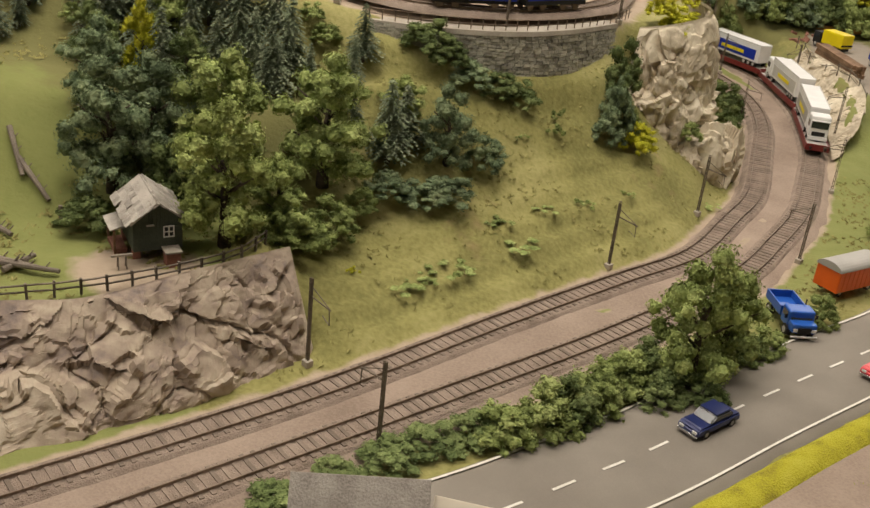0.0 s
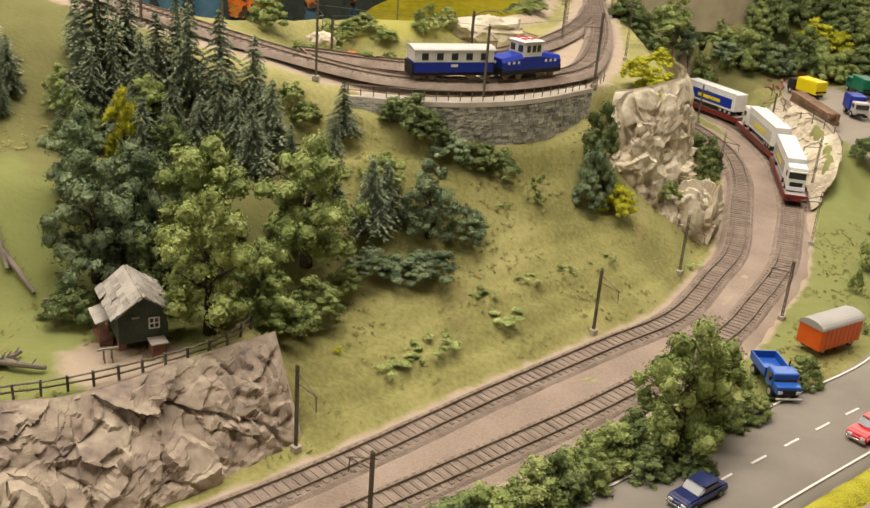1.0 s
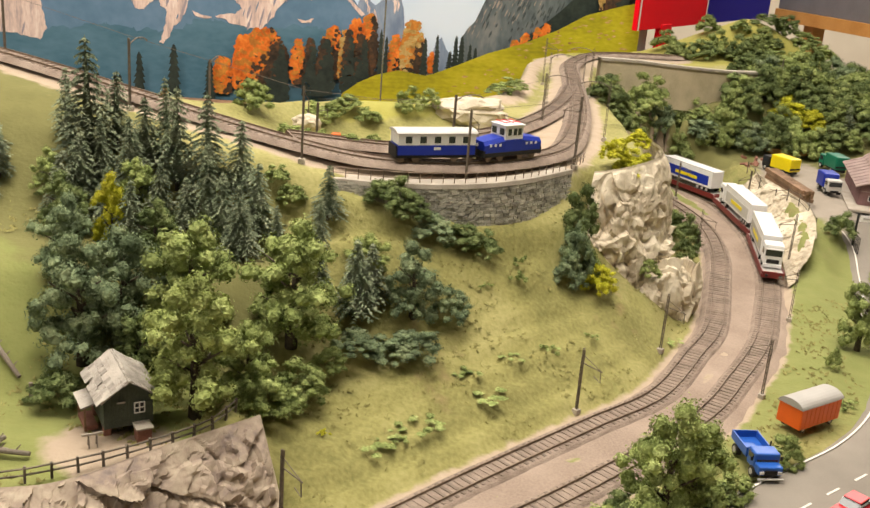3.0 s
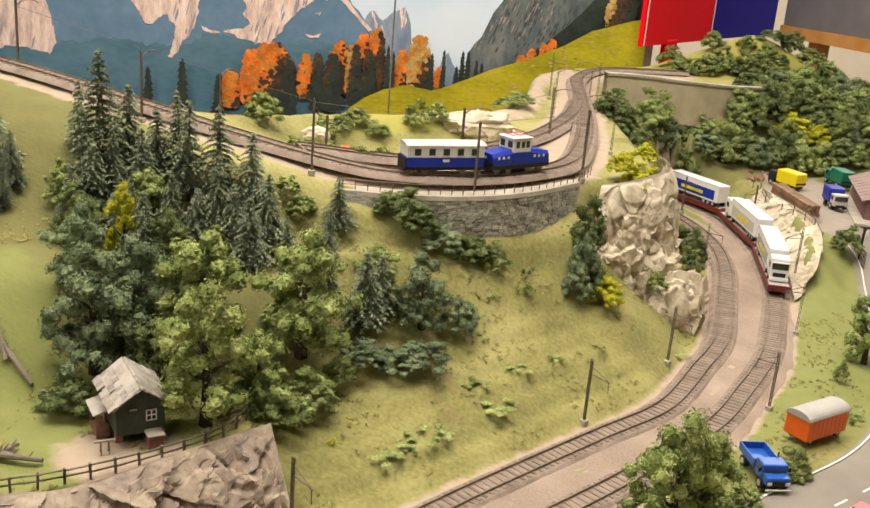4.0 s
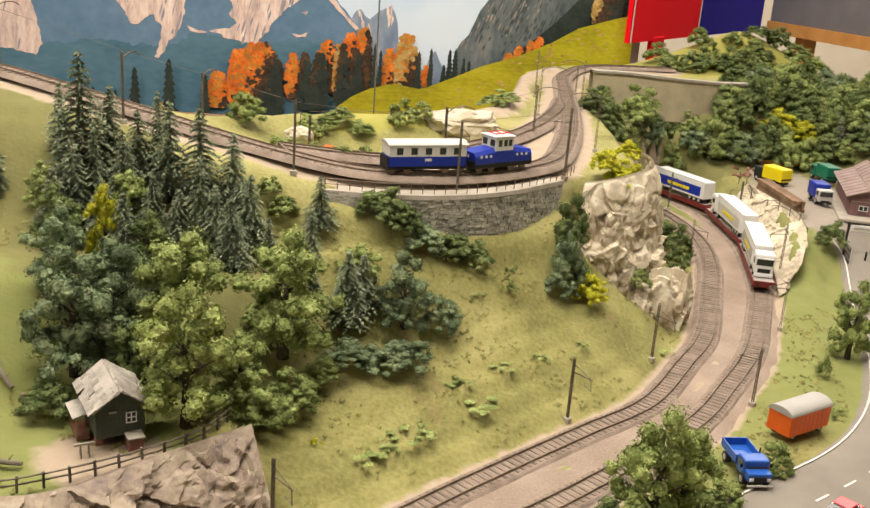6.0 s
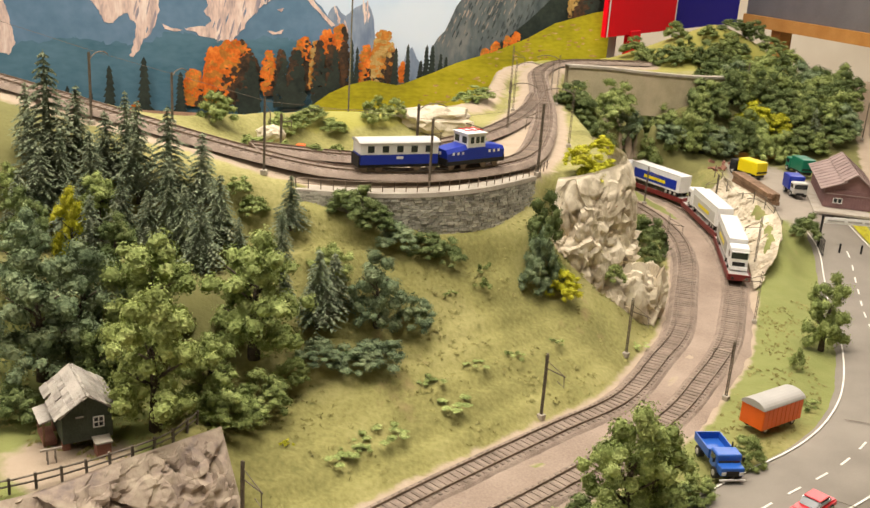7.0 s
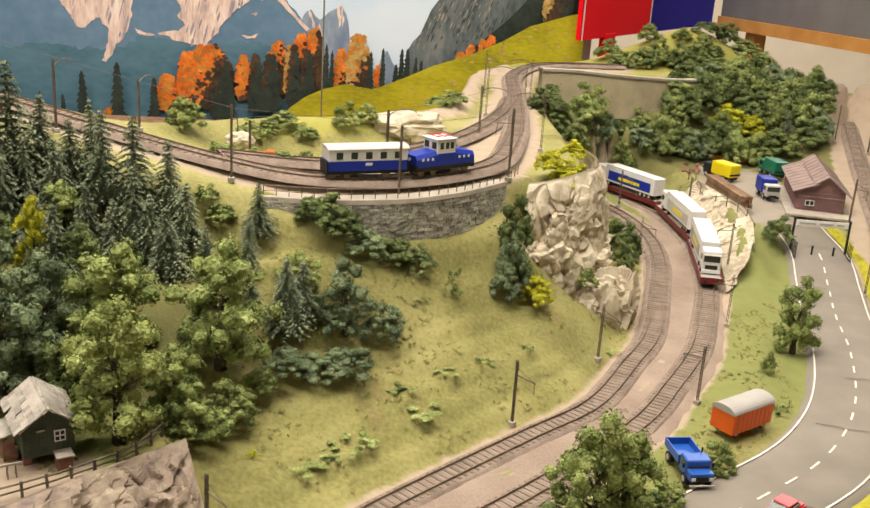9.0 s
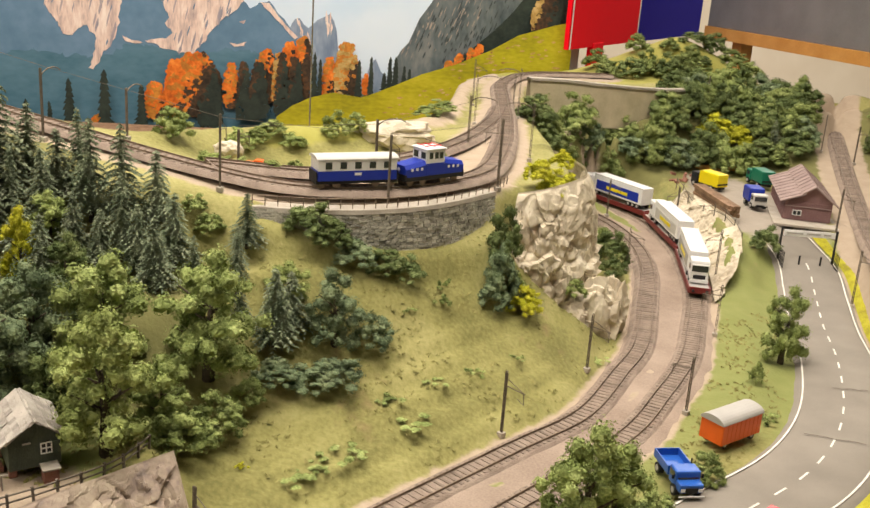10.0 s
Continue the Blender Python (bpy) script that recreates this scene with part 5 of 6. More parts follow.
def locomotive(s):
    ob = thing("locomotive", "small blue centre-cab electric locomotive with white cab", "locomotive", on_track(TRACK_UP, s))
    part("frame", box(B(), 0, 0, .006, .028, .084, .005, .0006), M["black"], ob)
    for y0, sgn in ((.027, 1), (-.027, -1)):
        bm = prism(B(), [(-.0135, .011), (.0135, .011), (.0135, .024), (.010, .0285), (-.010, .0285), (-.0135, .024)], .032, pose(0, y0, 0))
        for v in bm.verts:
            if v.co.y * sgn > .04 and v.co.z > .02:
                v.co.z -= .0045
        part("hood", bm, M["deep_blue"], ob)
        for x in (-.007, 0, .007):
            part("marking", box(B(), .0137, y0 + x, .018, .0004, .003, .003), M["white"], ob)
        part("headlight", rod(B(), (0, sgn * .0428, .019), (0, sgn * .0438, .019), .002), M["white"], ob)
        bogie(ob, sgn * .024)
        part("buffer_beam", box(B(), 0, sgn * .0425, .006, .028, .002, .008), M["black"], ob)
    part("skirt", box(B(), 0, 0, .011, .0275, .026, .014, .0004), M["deep_blue"], ob)
    cab = part("cab", box(B(), 0, 0, .024, .0265, .027, .0165, .0008), M["white"], ob, "white cab with dark windows")
    for sx in (-1, 1):
        for y in (-.007, .001, .008):
            part("cab_window", box(B(), sx * .0133, y, .0300, .0006, .0050, .0075), M["glass"], cab)
        for x in (-.007, .007):
            part("front_window", box(B(), x, sx * .0137, .0300, .008, .0006, .0075), M["glass"], cab)
    part("roof", box(B(), 0, 0, .0405, .029, .031, .0014, .0005), M["white"], ob)
    bm = B()
    for x in (-.006, .006):
        rod(bm, (x, -.012, .0440), (x, .012, .0440), .0005)
    for y in (-.010, 0, .010):
        rod(bm, (-.010, y, .0440), (.010, y, .0440), .0005)
    part("pantograph", bm, M["red"], ob, "red folded pantograph frame")
    part("contact_shoe", box(B(), 0, .004, .0475, .026, .0015, .001), M["mast"], ob)


def coach(s):
    ob = thing("coach", "blue and white railway coach with square windows", "railway coach", on_track(TRACK_UP, s))
    part("lower_body", box(B(), 0, 0, .009, .0285, .092, .011, .0004), M["deep_blue"], ob, "dark blue lower side")
    upper = part("upper_body", box(B(), 0, 0, .0201, .0282, .092, .013, .0004), M["white"], ob, "white upper side")
    arc = [(.0150, .0330)] + [(.0150 * math.cos(a), .0330 + .0038 * math.sin(a)) for a in np.linspace(.2, math.pi - .2, 9)] + [(-.0150, .0330)]
    part("roof", prism(B(), arc, .096), M["roof_grey"], ob)
    for sx in (-1, 1):
        for k in range(5):
            w = part("window", box(B(), sx * .0141, -.034 + k * .017, .0225, .0007, .0075, .0075), M["glass"], upper)
        part("emblem", box(B(), sx * .0144, 0, .015, .0004, .008, .003), M["white"], ob)
        part("end_rail", box(B(), 0, sx * .0475, .009, .027, .001, .010), M["black"], ob)
    part("underframe", box(B(), 0, 0, .0055, .026, .096, .0036), M["black"], ob)
    for y in (-.032, .032):
        bogie(ob, y)


s1 = nearest(TRACK_UP, .150, 1.150)
locomotive(s1)
coach(s1 - .097)


# ---- station and yard ----
def station():
    ob = thing("station_building", "plum-coloured timber building with a stepped gable roof", "building", pose(.866, 1.612, .060, 0, 0, -18))
    w, d = .078, .195
    low, wing, mid, apex, right = .034, .047, .046, .062, .036
    part("wall", prism(B(), [(-w / 2, 0), (w / 2, 0), (w / 2, right), (.006, apex - .002), (-.010, mid + .004), (-.010, wing - .002), (-w / 2, low)], d, Matrix.Translation((0, d / 2, 0))), M["plum"], ob)

    def plane(x0, z0, x1, z1, label):
        run, mid_x, mid_z = math.hypot(x1 - x0, z1 - z0), (x0 + x1) / 2, (z0 + z1) / 2
        roof = part("roof", box(B(), 0, 0, -.0011, run, d + .016, .0022, 0, pose(mid_x, d / 2, mid_z, 0, -math.degrees(math.atan2(z1 - z0, x1 - x0)), 0)), M["plum_roof"], ob, label)
        for k in range(9):
            part("seam", box(B(), 0, -d / 2 + .006 + k * .023, .0012, run, .0010, .0008, 0, pose(mid_x, d / 2, mid_z, 0, -math.degrees(math.atan2(z1 - z0, x1 - x0)), 0)), M["plum_roof"], roof)
    plane(-w / 2 - .010, low - .002, -.008, wing + .001, "low greyish plum wing roof")
    plane(-.014, mid + .002, .006, apex, "short greyish plum roof slope")
    plane(.006, apex, w / 2 + .010, right - .007, "greyish plum main roof slope")
    for k in range(18):
        part("cladding", box(B(), -w / 2 + .0022 + k * .0043, -.0008, 0, .0036, .0012, low - .002), M["plum"], ob)
    for k in range(26):
        part("cladding", box(B(), -w / 2 - .0008, .004 + k * .0074, 0, .0012, .0062, low - .003), M["plum"], ob)
    win = part("window", box(B(), -.018, -.002, .009, .014, .0016, .008), M["glass"], ob)
    for x in (-.025, -.018, -.011):
        part("frame", box(B(), x, -.003, .0088, .0010, .0012, .0088), M["white"], win, "white window bar")
    for z in (.0086, .0170):
        part("frame", box(B(), -.018, -.003, z, .0150, .0012, .0009), M["white"], win, "white window bar")
    part("beam", box(B(), 0, -.002, .0235, w, .0016, .0014), M["plum_roof"], ob)
    part("platform", box(B(), -.004, .075, -.005, w + .030, d + .03, .0042, .0006), M["concrete"], ob, "pale concrete platform slab")
    part("plinth", box(B(), -.002, .085, -.040, w + .012, d, .0345), M["brown_wood"], ob, "dark brown timber plinth")
    for x in (-.05, -.025, .0, .025, .042):
        part("pier", box(B(), x, -.0275, -.045, .0035, .0035, .040), M["mast"], ob)


station()
ob = thing("road_gate", "black gate with a white lettered board over the road", "gate", pose(.808, 1.482, gz(.808, 1.482) - .004, 0, 0, -8))
for x in (-.044, .044):
    part("gate_post", box(B(), x, 0, 0, .0028, .0028, .062), M["black"], ob)
    leaf_ = part("gate_leaf", box(B(), x * .99, -.016, .004, .0015, .03, .0015), M["black"], ob)
    for k in range(6):
        part("bar", box(B(), x * .99, -.029 + k * .0055, .004, .0008, .0008, .026), M["black"], leaf_)
board = part("sign_board", box(B(), 0, -.002, .050, .082, .0014, .010, .0003), M["white"], ob)
for k, (x, w) in enumerate(((-.024, .026), (.006, .022), (.028, .012))):
    part("lettering_bar", box(B(), x, -.0030, .0535, w, .0006, .0026), M["grey"], board)
for x in (-.012, .022):
    part("bollard", rod(B(), (x, -.01, .0), (x, -.01, .02), .0016), M["black"], ob)

ob = thing("timber_stack", "long stack of brown sawn timber at the yard edge", "timber stack", pose(.732, 1.695, .060, 0, 0, 1))
for k in range(4):
    for j in range(3):
        part("beam", box(B(), -.008 + k * .0055, random.uniform(-.004, .004), j * .0068, .0052, .165, .0064, .0004), M["brown_wood"], ob)
ob = thing("plank_fence", "low grey fence along the edge of the yard", "fence")
for k in range(9):
    x, y = .716 + .004 * math.sin(k), 1.50 + .042 * k
    part("post", rod(B(), (x - .012, y, gz(x - .012, y) - .003), (x - .012, y, gz(x - .012, y) + .022), .0009), M["mast"], ob)
for hgt in (.010, .019):
    for k in range(8):
        bm = B()
        a, b = (.704 + .004 * math.sin(k), 1.50 + .042 * k), (.704 + .004 * math.sin(k + 1), 1.50 + .042 * (k + 1))
        rod(bm, (*a, gz(*a) + hgt), (*b, gz(*b) + hgt), .0006, n=5)
        part("rail", bm, M["mast"], ob)
tagged(part("low_wall", box(B(), .845, 1.985, gz(.845, 1.985) - .002, .10, .006, .014, .0005), M["table_wood"]), "low light-brown timber wall behind the yard", "wall")
ob = thing("scrap_heap", "rusty red scrap heap beside the yellow lorry", "heap", stood(.735, 1.885))
for k in range(9):
    part("scrap", box(B(), random.uniform(-.02, .02), random.uniform(-.02, .02), random.uniform(0, .008), random.uniform(.008, .02), .004, random.uniform(.004, .009), .0004, pose(0, 0, 0, random.uniform(-25, 25), random.uniform(-25, 25), k * 40)), M["brick"], ob)


# ---- near house at the board's edge ----
def cottage(x, y, turn, w, d, e, r, label, roof_mat):
    ob = thing("house", label, "house", pose(x, y, gz(x, y) - .001, 0, 0, turn), "houses at the board edge")
    part("wall", prism(B(), [(-w / 2, 0), (w / 2, 0), (w / 2, e), (0, r - .001), (-w / 2, e)], d), M["plaster"], ob)
    slope = math.degrees(math.atan2(r - e, w / 2))
    for sgn in (-1, 1):
        roof = part("roof", box(B(), 0, 0, 0, math.hypot(r - e, w / 2) + .005, d + .006, .0014, 0, pose(sgn * (w / 4 + .001), 0, (e + r) / 2 - .001, 0, sgn * slope, 0)), roof_mat, ob)
    for k in (-1, 1):
        win = part("window", box(B(), k * w * .2, d / 2, e * .35, w * .16, .001, e * .4), M["glass"], ob)
        part("frame", box(B(), k * w * .2, d / 2 + .0004, e * .35 - .001, w * .2, .0008, .001), M["white"], win)


cottage(-.003, .402, 92, .055, .062, .086, .116, "grey-roofed house at the near edge of the board", M["shingle"])
cottage(.064, .396, 78, .055, .056, .076, .106, "cream-roofed house at the near edge of the board", M["plaster"])


# ---- printed mountain mural, room ----
from mathutils.geometry import tessellate_polygon


def at_print(u, v, layer):
    return Vector((-1.035 + .001455 * u, 2.70 - .0015 * layer, .225 + .00011 * u - .001447 * v))


mural = thing("backdrop", "printed mountain mural with autumn trees behind the layout", "backdrop", kind="structure")


def printed(name, outline, layer, material, rag=6.0, label=""):
    """A flat printed shape with a ragged rim."""
    pts = []
    for (a, b), (c, d) in zip(outline, outline[1:] + outline[:1]):
        n = max(1, int(math.hypot(c - a, d - b) / 5))
        for k in range(n):
            q = Vector((a + (c - a) * k / n, b + (d - b) * k / n, layer * 3.0))
            push = noise.noise_vector(q * .045) * rag + noise.noise_vector(q * .16) * rag * .6 + noise.noise_vector(q * .45) * rag * .4
            inner = 0 if abs(q.x) > 650 or q.y > 400 or q.x > 1150 else 1
            pts.append((q.x + push.x * inner, q.y + push.y * inner))
    flat = [Vector((u, -v, 0)) for u, v in pts]
    bm = B()
    made = [bm.verts.new(at_print(u, v, layer)) for u, v in pts]
    for tri in tessellate_polygon([flat]):
        try:
            bm.faces.new([made[i] for i in tri])
        except ValueError:
            pass
    return part(name, bm, material, mural, label)


PR = dict(
    sky=mat("print_sky", [(.50, .68, .86), (.66, .78, .90), (.74, .83, .92)], .6, 1.1, 6, 0),
    haze=mat("print_haze", [(.085, .165, .26), (.115, .215, .32), (.165, .27, .40)], .6, 2.2, 30, 0),
    deep=mat("print_deep_haze", [(.050, .135, .195), (.085, .185, .25), (.11, .22, .30)], .6, 4, 34, 0, stretch=(1, 1, 2.2)),
    sunlit=mat("print_sunlit_rock", [(.42, .33, .32), (.74, .57, .49), (.90, .78, .69)], .6, 20, 110, 0, stretch=(2.4, 1, .5)),
    shade=mat("print_rock_shade", [(.24, .24, .30), (.46, .38, .38)], .6, 20, 90, 0, stretch=(2, 1, .5)),
    far=mat("print_far_peak", [(.17, .23, .33), (.26, .33, .43), (.44, .46, .52)], .6, 14, 60, 0, stretch=(1.6, 1, .5)),
    crag=mat("print_crag", [(.060, .080, .088), (.125, .150, .155), (.215, .225, .215)], .6, 12, 60, 0, stretch=(1.5, 1, .6)),
    crag_dark=mat("print_crag_dark", [(.035, .048, .050), (.075, .092, .092)], .6, 24, 90, 0),
    patch=mat("print_crag_patch", [(.22, .20, .18), (.42, .35, .29)], .6, 26, 90, 0),
    wood=mat("print_wood", [(.014, .022, .018), (.040, .055, .042)], .6, 24, 110, 0),
    orange=mat("print_orange_tree", [(.42, .085, .010), (.72, .17, .018), (.88, .30, .05)], .6, 40, 170, 0),
    amber=mat("print_amber_tree", [(.34, .12, .02), (.66, .27, .04)], .6, 40, 170, 0),
    gold=mat("print_gold_tree", [(.22, .13, .03), (.46, .30, .09), (.62, .45, .19)], .6, 40, 150, 0),
    russet=mat("print_russet_tree", [(.022, .017, .012), (.060, .038, .022), (.13, .06, .025)], .6, 30, 120, 0),
    hill=mat("print_hill", [(.26, .24, .010), (.42, .38, .012), (.54, .47, .03)], .6, 7, 90, 0, stretch=(.6, 1, 1.6)),
)


def inside(outline, x, y):
    hit = False
    for (a, b), (c, d) in zip(outline, outline[1:] + outline[:1]):
        if (b > y) != (d > y) and x < a + (c - a) * (y - b) / (d - b):
            hit = not hit
    return hit


def flecks(name, outline, count, size, layer, material, seed, lean=0.0):
    """Printed upright streaks scattered inside an outline, in one flat sheet."""
    rnd = random.Random(seed)
    bm = B()
    us, vs = [p[0] for p in outline], [p[1] for p in outline]
    made = 0
    for _ in range(count * 12):
        u, v = rnd.uniform(min(us), max(us)), rnd.uniform(min(vs), max(vs))
        if not inside(outline, u, v):
            continue
        w, h = size[0] * rnd.uniform(.5, 1.4), size[1] * rnd.uniform(.4, 1.5)
        k = layer + .0015 * made
        ring = [(0, -h), (w * .7, -h * .2), (w * .4, h * .5), (w * .1, h), (-w * .6, h * .3), (-w * .5, -h * .5)]
        bm.faces.new([bm.verts.new(at_print(u + a + lean * b, v + b, k)) for a, b in ring])
        made += 1
        if made >= count:
            break
    return part(name, bm, material, mural)


def leafy(name, u, top, low, wide, mats, layer, seed, dark=.5, taper=.35):
    """A printed broadleaf crown of many ragged leaf patches: lit colours up and left, the last material in the shade."""
    rnd = random.Random(seed)
    bm = B()
    count = int(60 + wide * (low - top) / 13)
    for k in range(count):
        v = rnd.random() ** .8
        half = wide / 2 * min(1, math.sqrt(v + .04) * (1 + taper)) * (1 - .18 * v)
        x = rnd.uniform(-1, 1)
        shade = .55 * v + .45 * (x * .5 + .5) + rnd.uniform(-.14, .14)
        index = len(mats) - 1 if shade > dark else rnd.randrange(max(1, len(mats) - 1))
        r = rnd.uniform(3.0, 6.4) * (1 if wide > 30 else .7)
        face = bm.faces.new([bm.verts.new(at_print(u + half * x + r * 1.1 * rnd.uniform(.6, 1.2) * math.cos(a), top + (low - top) * v + r * rnd.uniform(.6, 1.2) * math.sin(a), layer + .0012 * k)) for a in np.linspace(0, 6.28, 9, endpoint=False)])
        face.material_index = index
    return part(name, bm, [PR[m] for m in mats], mural)


def conifer(u, top, low, wide, layer, seed):
    """A printed dark conifer with a saw-toothed rim."""
    rnd = random.Random(seed)
    n = 9
    right, left = [], []
    for k in range(1, n + 1):
        z = top + (low - top) * k / n
        for side, rim in ((1, right), (-1, left)):
            reach = wide * (.18 + .42 * k / n) * rnd.uniform(.8, 1.2)
            rim += [(u + side * reach, z), (u + side * reach * .62, z + 1)]
    printed("printed_conifer", [(u, top)] + right + left[::-1], layer, PR["wood"], .8)


printed("sky", [(-700, -420), (1172, -420), (1172, 420), (-700, 420)], 0, PR["sky"], 0)
printed("far_peak", [(640, 420), (650, 70), (662, 32), (668, 24), (676, 22), (684, 34), (692, 40), (700, 34), (708, 26), (722, 20), (730, 16), (738, 30), (743, 46), (747, 80), (756, 130), (800, 132), (806, 108), (816, 98), (826, 120), (850, 150), (870, 420)], 1, PR["far"], 2)
flecks("peak_light", [(662, 30), (680, 28), (700, 60), (690, 72)], 10, (2, 8), 1.3, PR["sunlit"], 1, .2)
flecks("peak_light", [(716, 24), (732, 18), (738, 40), (726, 48)], 12, (2, 9), 1.3, PR["sunlit"], 2)
printed("mountain", [(-700, 420), (-700, -420), (420, -420), (540, -60), (572, -14), (590, 6), (604, -4), (622, -10), (640, 14), (656, 34), (668, 52), (684, 84), (700, 105), (720, 150), (740, 420)], 2, PR["haze"], 3)
printed("lower_mountain", [(-700, 420), (-700, 120), (60, 84), (180, 70), (300, 84), (345, 84), (370, 56), (420, 66), (500, 84), (560, 74), (640, 90), (690, 130), (720, 420)], 2.3, PR["deep"], 9)
FACES = ([(-300, -300), (96, -200), (90, 0), (100, 40), (106, 80), (92, 96), (60, 90), (20, 84), (-60, 110), (-300, 90)],
         [(190, -160), (372, -160), (362, 0), (356, 30), (350, 52), (338, 72), (328, 88), (312, 106), (304, 104), (316, 74), (318, 48), (306, 32), (290, 36), (278, 46), (264, 44), (256, 24), (244, 8), (232, -10)],
         [(420, -160), (560, -160), (576, -10), (560, 8), (540, 22), (520, 44), (500, 68), (486, 80), (462, 78), (440, 72), (416, 62), (404, 58), (438, 54), (452, 44), (440, 30), (446, 14), (436, -4)],
         [(120, -160), (190, -200), (186, -60), (150, -20)], [(552, 64), (566, 66), (582, 62), (576, 70), (560, 70)], [(606, -6), (622, -6), (648, 30), (674, 56), (668, 60), (640, 30), (624, 12)], [(364, 48), (384, 56), (400, 60), (386, 62), (370, 56)], [(568, 26), (580, 24), (576, 31)])
for k, outline in enumerate(FACES):
    printed("sunlit_face", outline, 2.8, PR["sunlit"], 5 if k < 4 else 2)
    if k < 4:
        flecks("crevice", outline, 46, (3.2, 15), 3.0, PR["shade"], k, -.25)
        flecks("ledge", outline, 22, (2.0, 10), 3.2, PR["haze"], k + 9, -.3)
CRAG = [(846, 420), (852, 100), (862, 82), (874, 70), (884, 46), (892, 26), (908, 4), (930, -30), (960, -160), (1172, -260), (1172, 420)]
printed("crag", CRAG, 3.6, PR["crag"], 4)
flecks("crag_patch", [(852, 100), (884, 50), (910, 6), (1010, -60), (1000, 40), (940, 80), (900, 90)], 80, (1.8, 6), 3.9, PR["patch"], 21, -.35)
flecks("crag_shade", [(880, 90), (910, 20), (1120, -80), (1120, 30), (960, 110)], 130, (2.2, 7), 4.1, PR["crag_dark"], 22, -.35)
printed("dark_wood", [(930, 420), (950, 112), (990, 84), (1030, 50), (1060, 20), (1090, -20), (1120, -60), (1172, -90), (1172, 420)], 4.4, PR["wood"], 8)

# row of autumn trees, the dark ones in front
for k, (u, top, low, wide, mats, dark) in enumerate((
        (420, 132, 196, 36, ("orange", "amber", "russet"), .80), (492, 82, 196, 104, ("orange", "amber", "russet"), .54), (458, 92, 190, 40, ("orange", "russet"), .75), (556, 100, 180, 30, ("orange", "amber", "russet"), .70),
        (618, 80, 170, 46, ("orange", "amber", "russet"), .46), (660, 66, 170, 36, ("orange", "russet"), .48), (684, 56, 170, 32, ("orange", "amber", "russet"), .45), (640, 84, 170, 20, ("amber", "gold", "russet"), .66),
        (732, 94, 160, 26, ("amber", "orange", "russet"), .74), (763, 68, 158, 42, ("gold", "amber", "russet"), .70), (799, 126, 160, 10, ("orange", "amber"), 9), (320, 186, 220, 28, ("orange", "amber", "russet"), .9), (950, 104, 120, 16, ("orange", "amber", "wood"), .8),
        (968, 92, 112, 16, ("orange", "amber", "wood"), .8), (990, 82, 104, 12, ("amber", "orange", "wood"), .8), (1004, 74, 98, 14, ("orange", "russet"), .8), (1110, -6, 50, 30, ("gold", "russet"), .5), (1132, -30, 40, 36, ("russet", "wood"), .6))):
    leafy("printed_tree", u, top, low, wide, mats, 8 + .5 * k, 60 + k, dark)
for k, (u, top, low, wide) in enumerate(((520, 112, 210, 40), (580, 98, 200, 26), (606, 100, 200, 30), (648, 84, 200, 24), (672, 92, 200, 26), (706, 80, 200, 14), (716, 92, 200, 13), (786, 96, 170, 16), (808, 90, 166, 13), (842, 92, 160, 15), (852, 92, 160, 16), (832, 120, 160, 14), (868, 108, 154, 12), (878, 114, 150, 12), (336, 104, 214, 28),
                                         (274, 118, 220, 24), (400, 132, 204, 22), (240, 158, 214, 14), (150, 150, 240, 18), (200, 152, 240, 18))):
    if 500 < u < 690:
        leafy("printed_tree", u, top, low, wide * 1.15, ("russet", "wood"), 18 + .5 * k, 90 + k, .35, .1)
    else:
        conifer(u, top, low, wide, 18 + .5 * k, k)
printed("yellow_hill", [(560, 420), (640, 196), (668, 176), (700, 162), (740, 154), (790, 164), (806, 160), (850, 144), (900, 124), (962, 107), (1023, 83), (1071, 57), (1137, 40), (1172, 34), (1172, 420)], 29, PR["hill"], 1.5)
flecks("meadow_mark", [(820, 200), (900, 130), (1060, 68), (1160, 44), (1160, 200)], 120, (8, 1.6), 29.3, PR["gold"], 31)

# receding display boards
ob = thing("display_board", "large red and blue display board with a white stripe", "display board")
a, b, c = Vector((.64, 2.60, .236)), Vector((.946, 3.0, .236)), Vector((1.31, 3.47, .236))
for p, q, m_ in ((a, b, "flat_red"), (b, c, "flat_blue")):
    d = q - p
    part("panel", box(B(), d.length / 2, 0, 0, d.length * .997, .012, .6, .001, Matrix.Translation(p) @ pose(0, 0, 0, 0, 0, math.degrees(math.atan2(d.y, d.x)))), M[m_], ob, "glossy red panel" if m_ == "flat_red" else "dark blue panel")
head = math.degrees(math.atan2(.4, .306))
for off in (.012, .497):
    part("stripe", box(B(), off, -.0072, .0, .006, .001, .6, 0, Matrix.Translation(a) @ pose(0, 0, 0, 0, 0, head)), M["white"], ob, "white stripe")
for x, w in ((.20, .20), (.24, .12)):
    part("lettering_bar", box(B(), x, -.0074, .150 if w > .15 else .135, w, .001, .022 if w > .15 else .006, 0, Matrix.Translation(a) @ pose(0, 0, 0, 0, 0, head)), M["white"], ob)
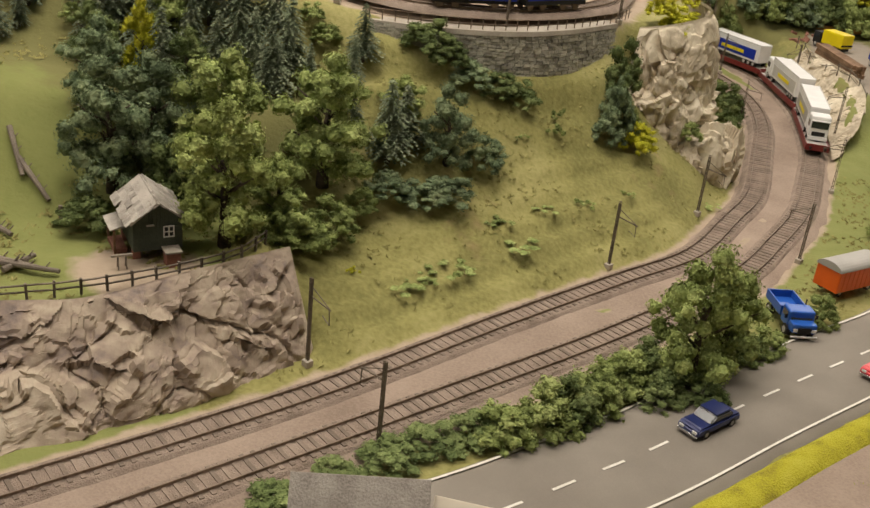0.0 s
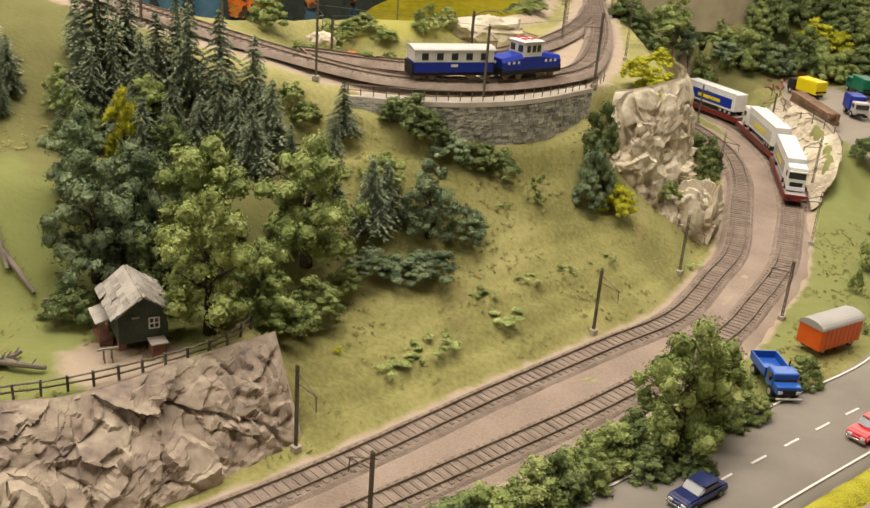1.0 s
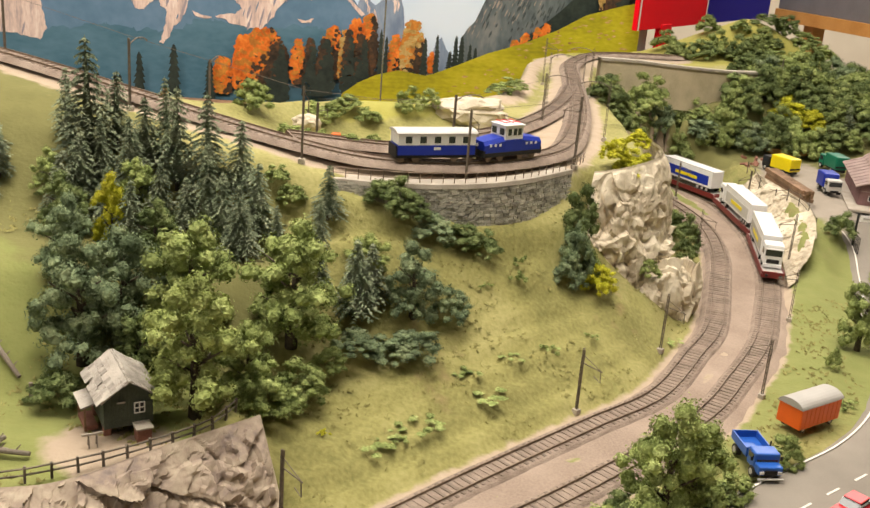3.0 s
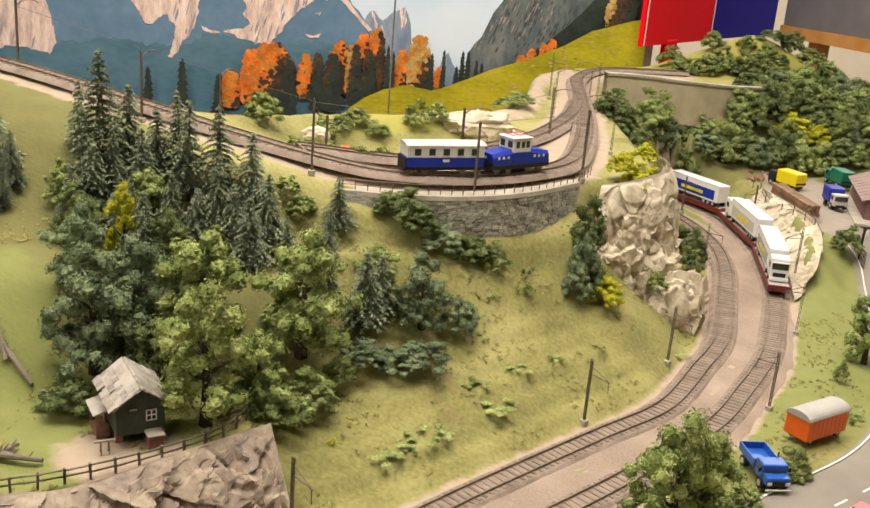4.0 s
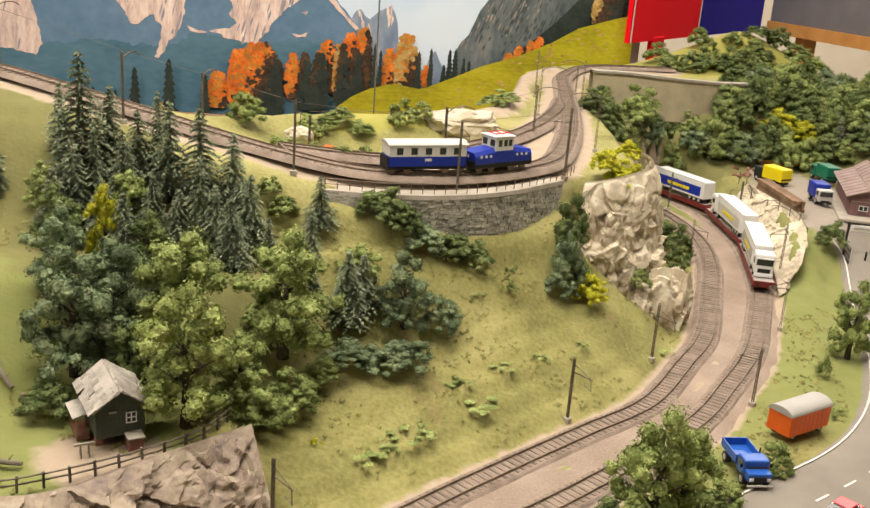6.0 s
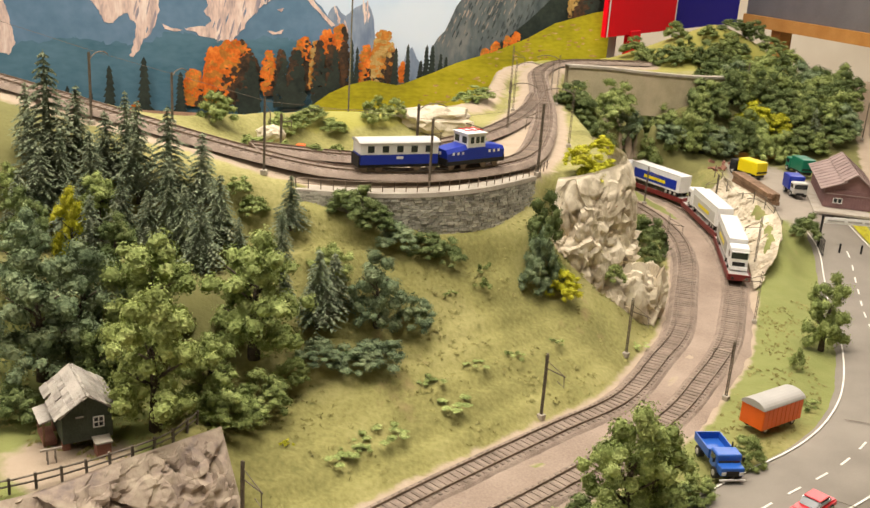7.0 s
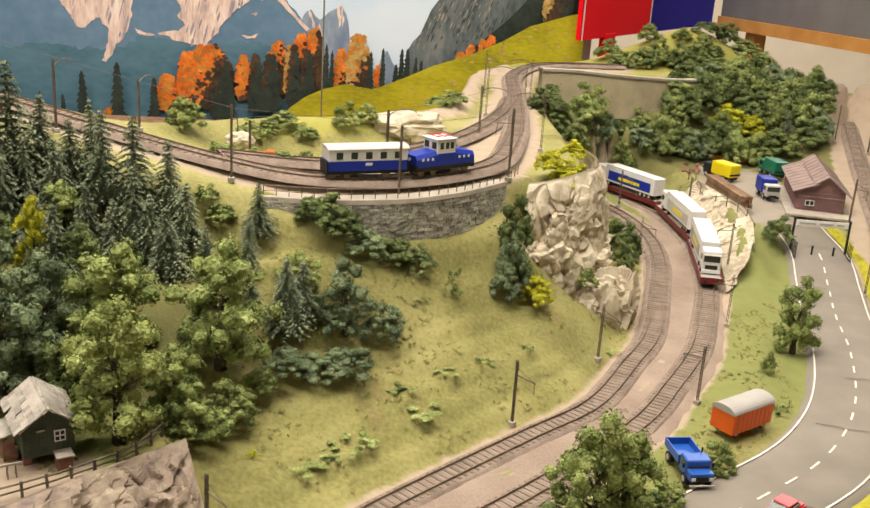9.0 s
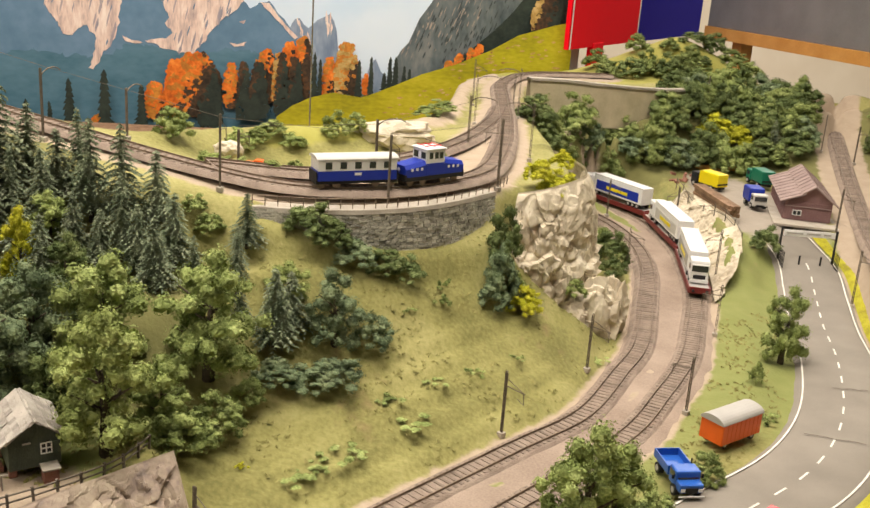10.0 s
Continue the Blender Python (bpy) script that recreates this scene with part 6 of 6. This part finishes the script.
part("stand", box(B(), .20, 0, -.30, .07, .02, .31, .002, Matrix.Translation(a) @ pose(0, 0, 0, 0, 0, head)), M["flat_red"], ob)
# grey slab standing in for the shadow beside the red stand
part("stand_back", box(B(), .10, .03, -.30, .08, .02, .31, .002, Matrix.Translation(a) @ pose(0, 0, 0, 0, 0, head)), M["grey"], ob)
part("leg", box(B(), .2, 0, -.98, .05, .03, .69, .002, Matrix.Translation(a) @ pose(0, 0, 0, 0, 0, head)), M["grey"], ob)

ob = thing("neighbour_table", "grey-sided layout table with an orange wood frame", "table")
p, q = Vector((1.225, 3.18, .25)), Vector((1.52, 2.05, .25))
d = q - p
tm = Matrix.Translation(p) @ pose(0, 0, 0, 0, 0, math.degrees(math.atan2(d.y, d.x)))
part("side_panel", box(B(), d.length / 2, .02, .036, d.length, .02, .26, .001, tm), M["table_grey"], ob, "matt dark grey side panel")
part("frame_rail", box(B(), d.length / 2, .015, 0, d.length, .03, .036, .001, tm), M["table_wood"], ob, "orange-brown wood rail")
part("top", box(B(), d.length / 2, .40, .25, d.length, .75, .02, .001, tm), M["table_grey"], ob)
for x in (.14, d.length - .1):
    part("leg", box(B(), x, .05, -1.15, .045, .045, 1.15, .002, tm), M["table_wood"], ob)

# ceiling and all walls but the north are unseen, toned down for less fill
for name, at, size in (("floor", (.4, 1.8, -.94), (9.2, 10.2, .04)), ("ceiling", (.4, 1.8, 2.15), (9.2, 10.2, .05))):
    tagged(part(name, box(B(), at[0], at[1], at[2], *size), M["room_floor"] if name == "floor" else M["hall"]), "pale room floor" if name == "floor" else "unseen ceiling added in grey to cut bounced light", name, kind="structure")
for name, at, size in (("wall_north", (.4, 6.85, -.9), (9.2, .1, 3.05)), ("wall_south", (.4, -3.25, -.9), (9.2, .1, 3.05)), ("wall_west", (-4.15, 1.8, -.9), (.1, 10.0, 3.05)), ("wall_east", (4.95, 1.8, -.9), (.1, 10.0, 3.05))):
    tagged(part(name, box(B(), at[0], at[1], at[2], *size), M["plaster"] if name == "wall_north" else M["hall"]), "plain cream plastered room wall" if name == "wall_north" else "unseen hall wall added in dull beige to cut bounced light", "wall", kind="structure")
for x in (-.7, .4, 1.5):
    for y in (.5, 2.45):
        tagged(part("trestle_leg", box(B(), x, y, -.90, .06, .06, .78, .003), M["brown_wood"]), "square wooden leg under the layout board", "leg", "layout legs")
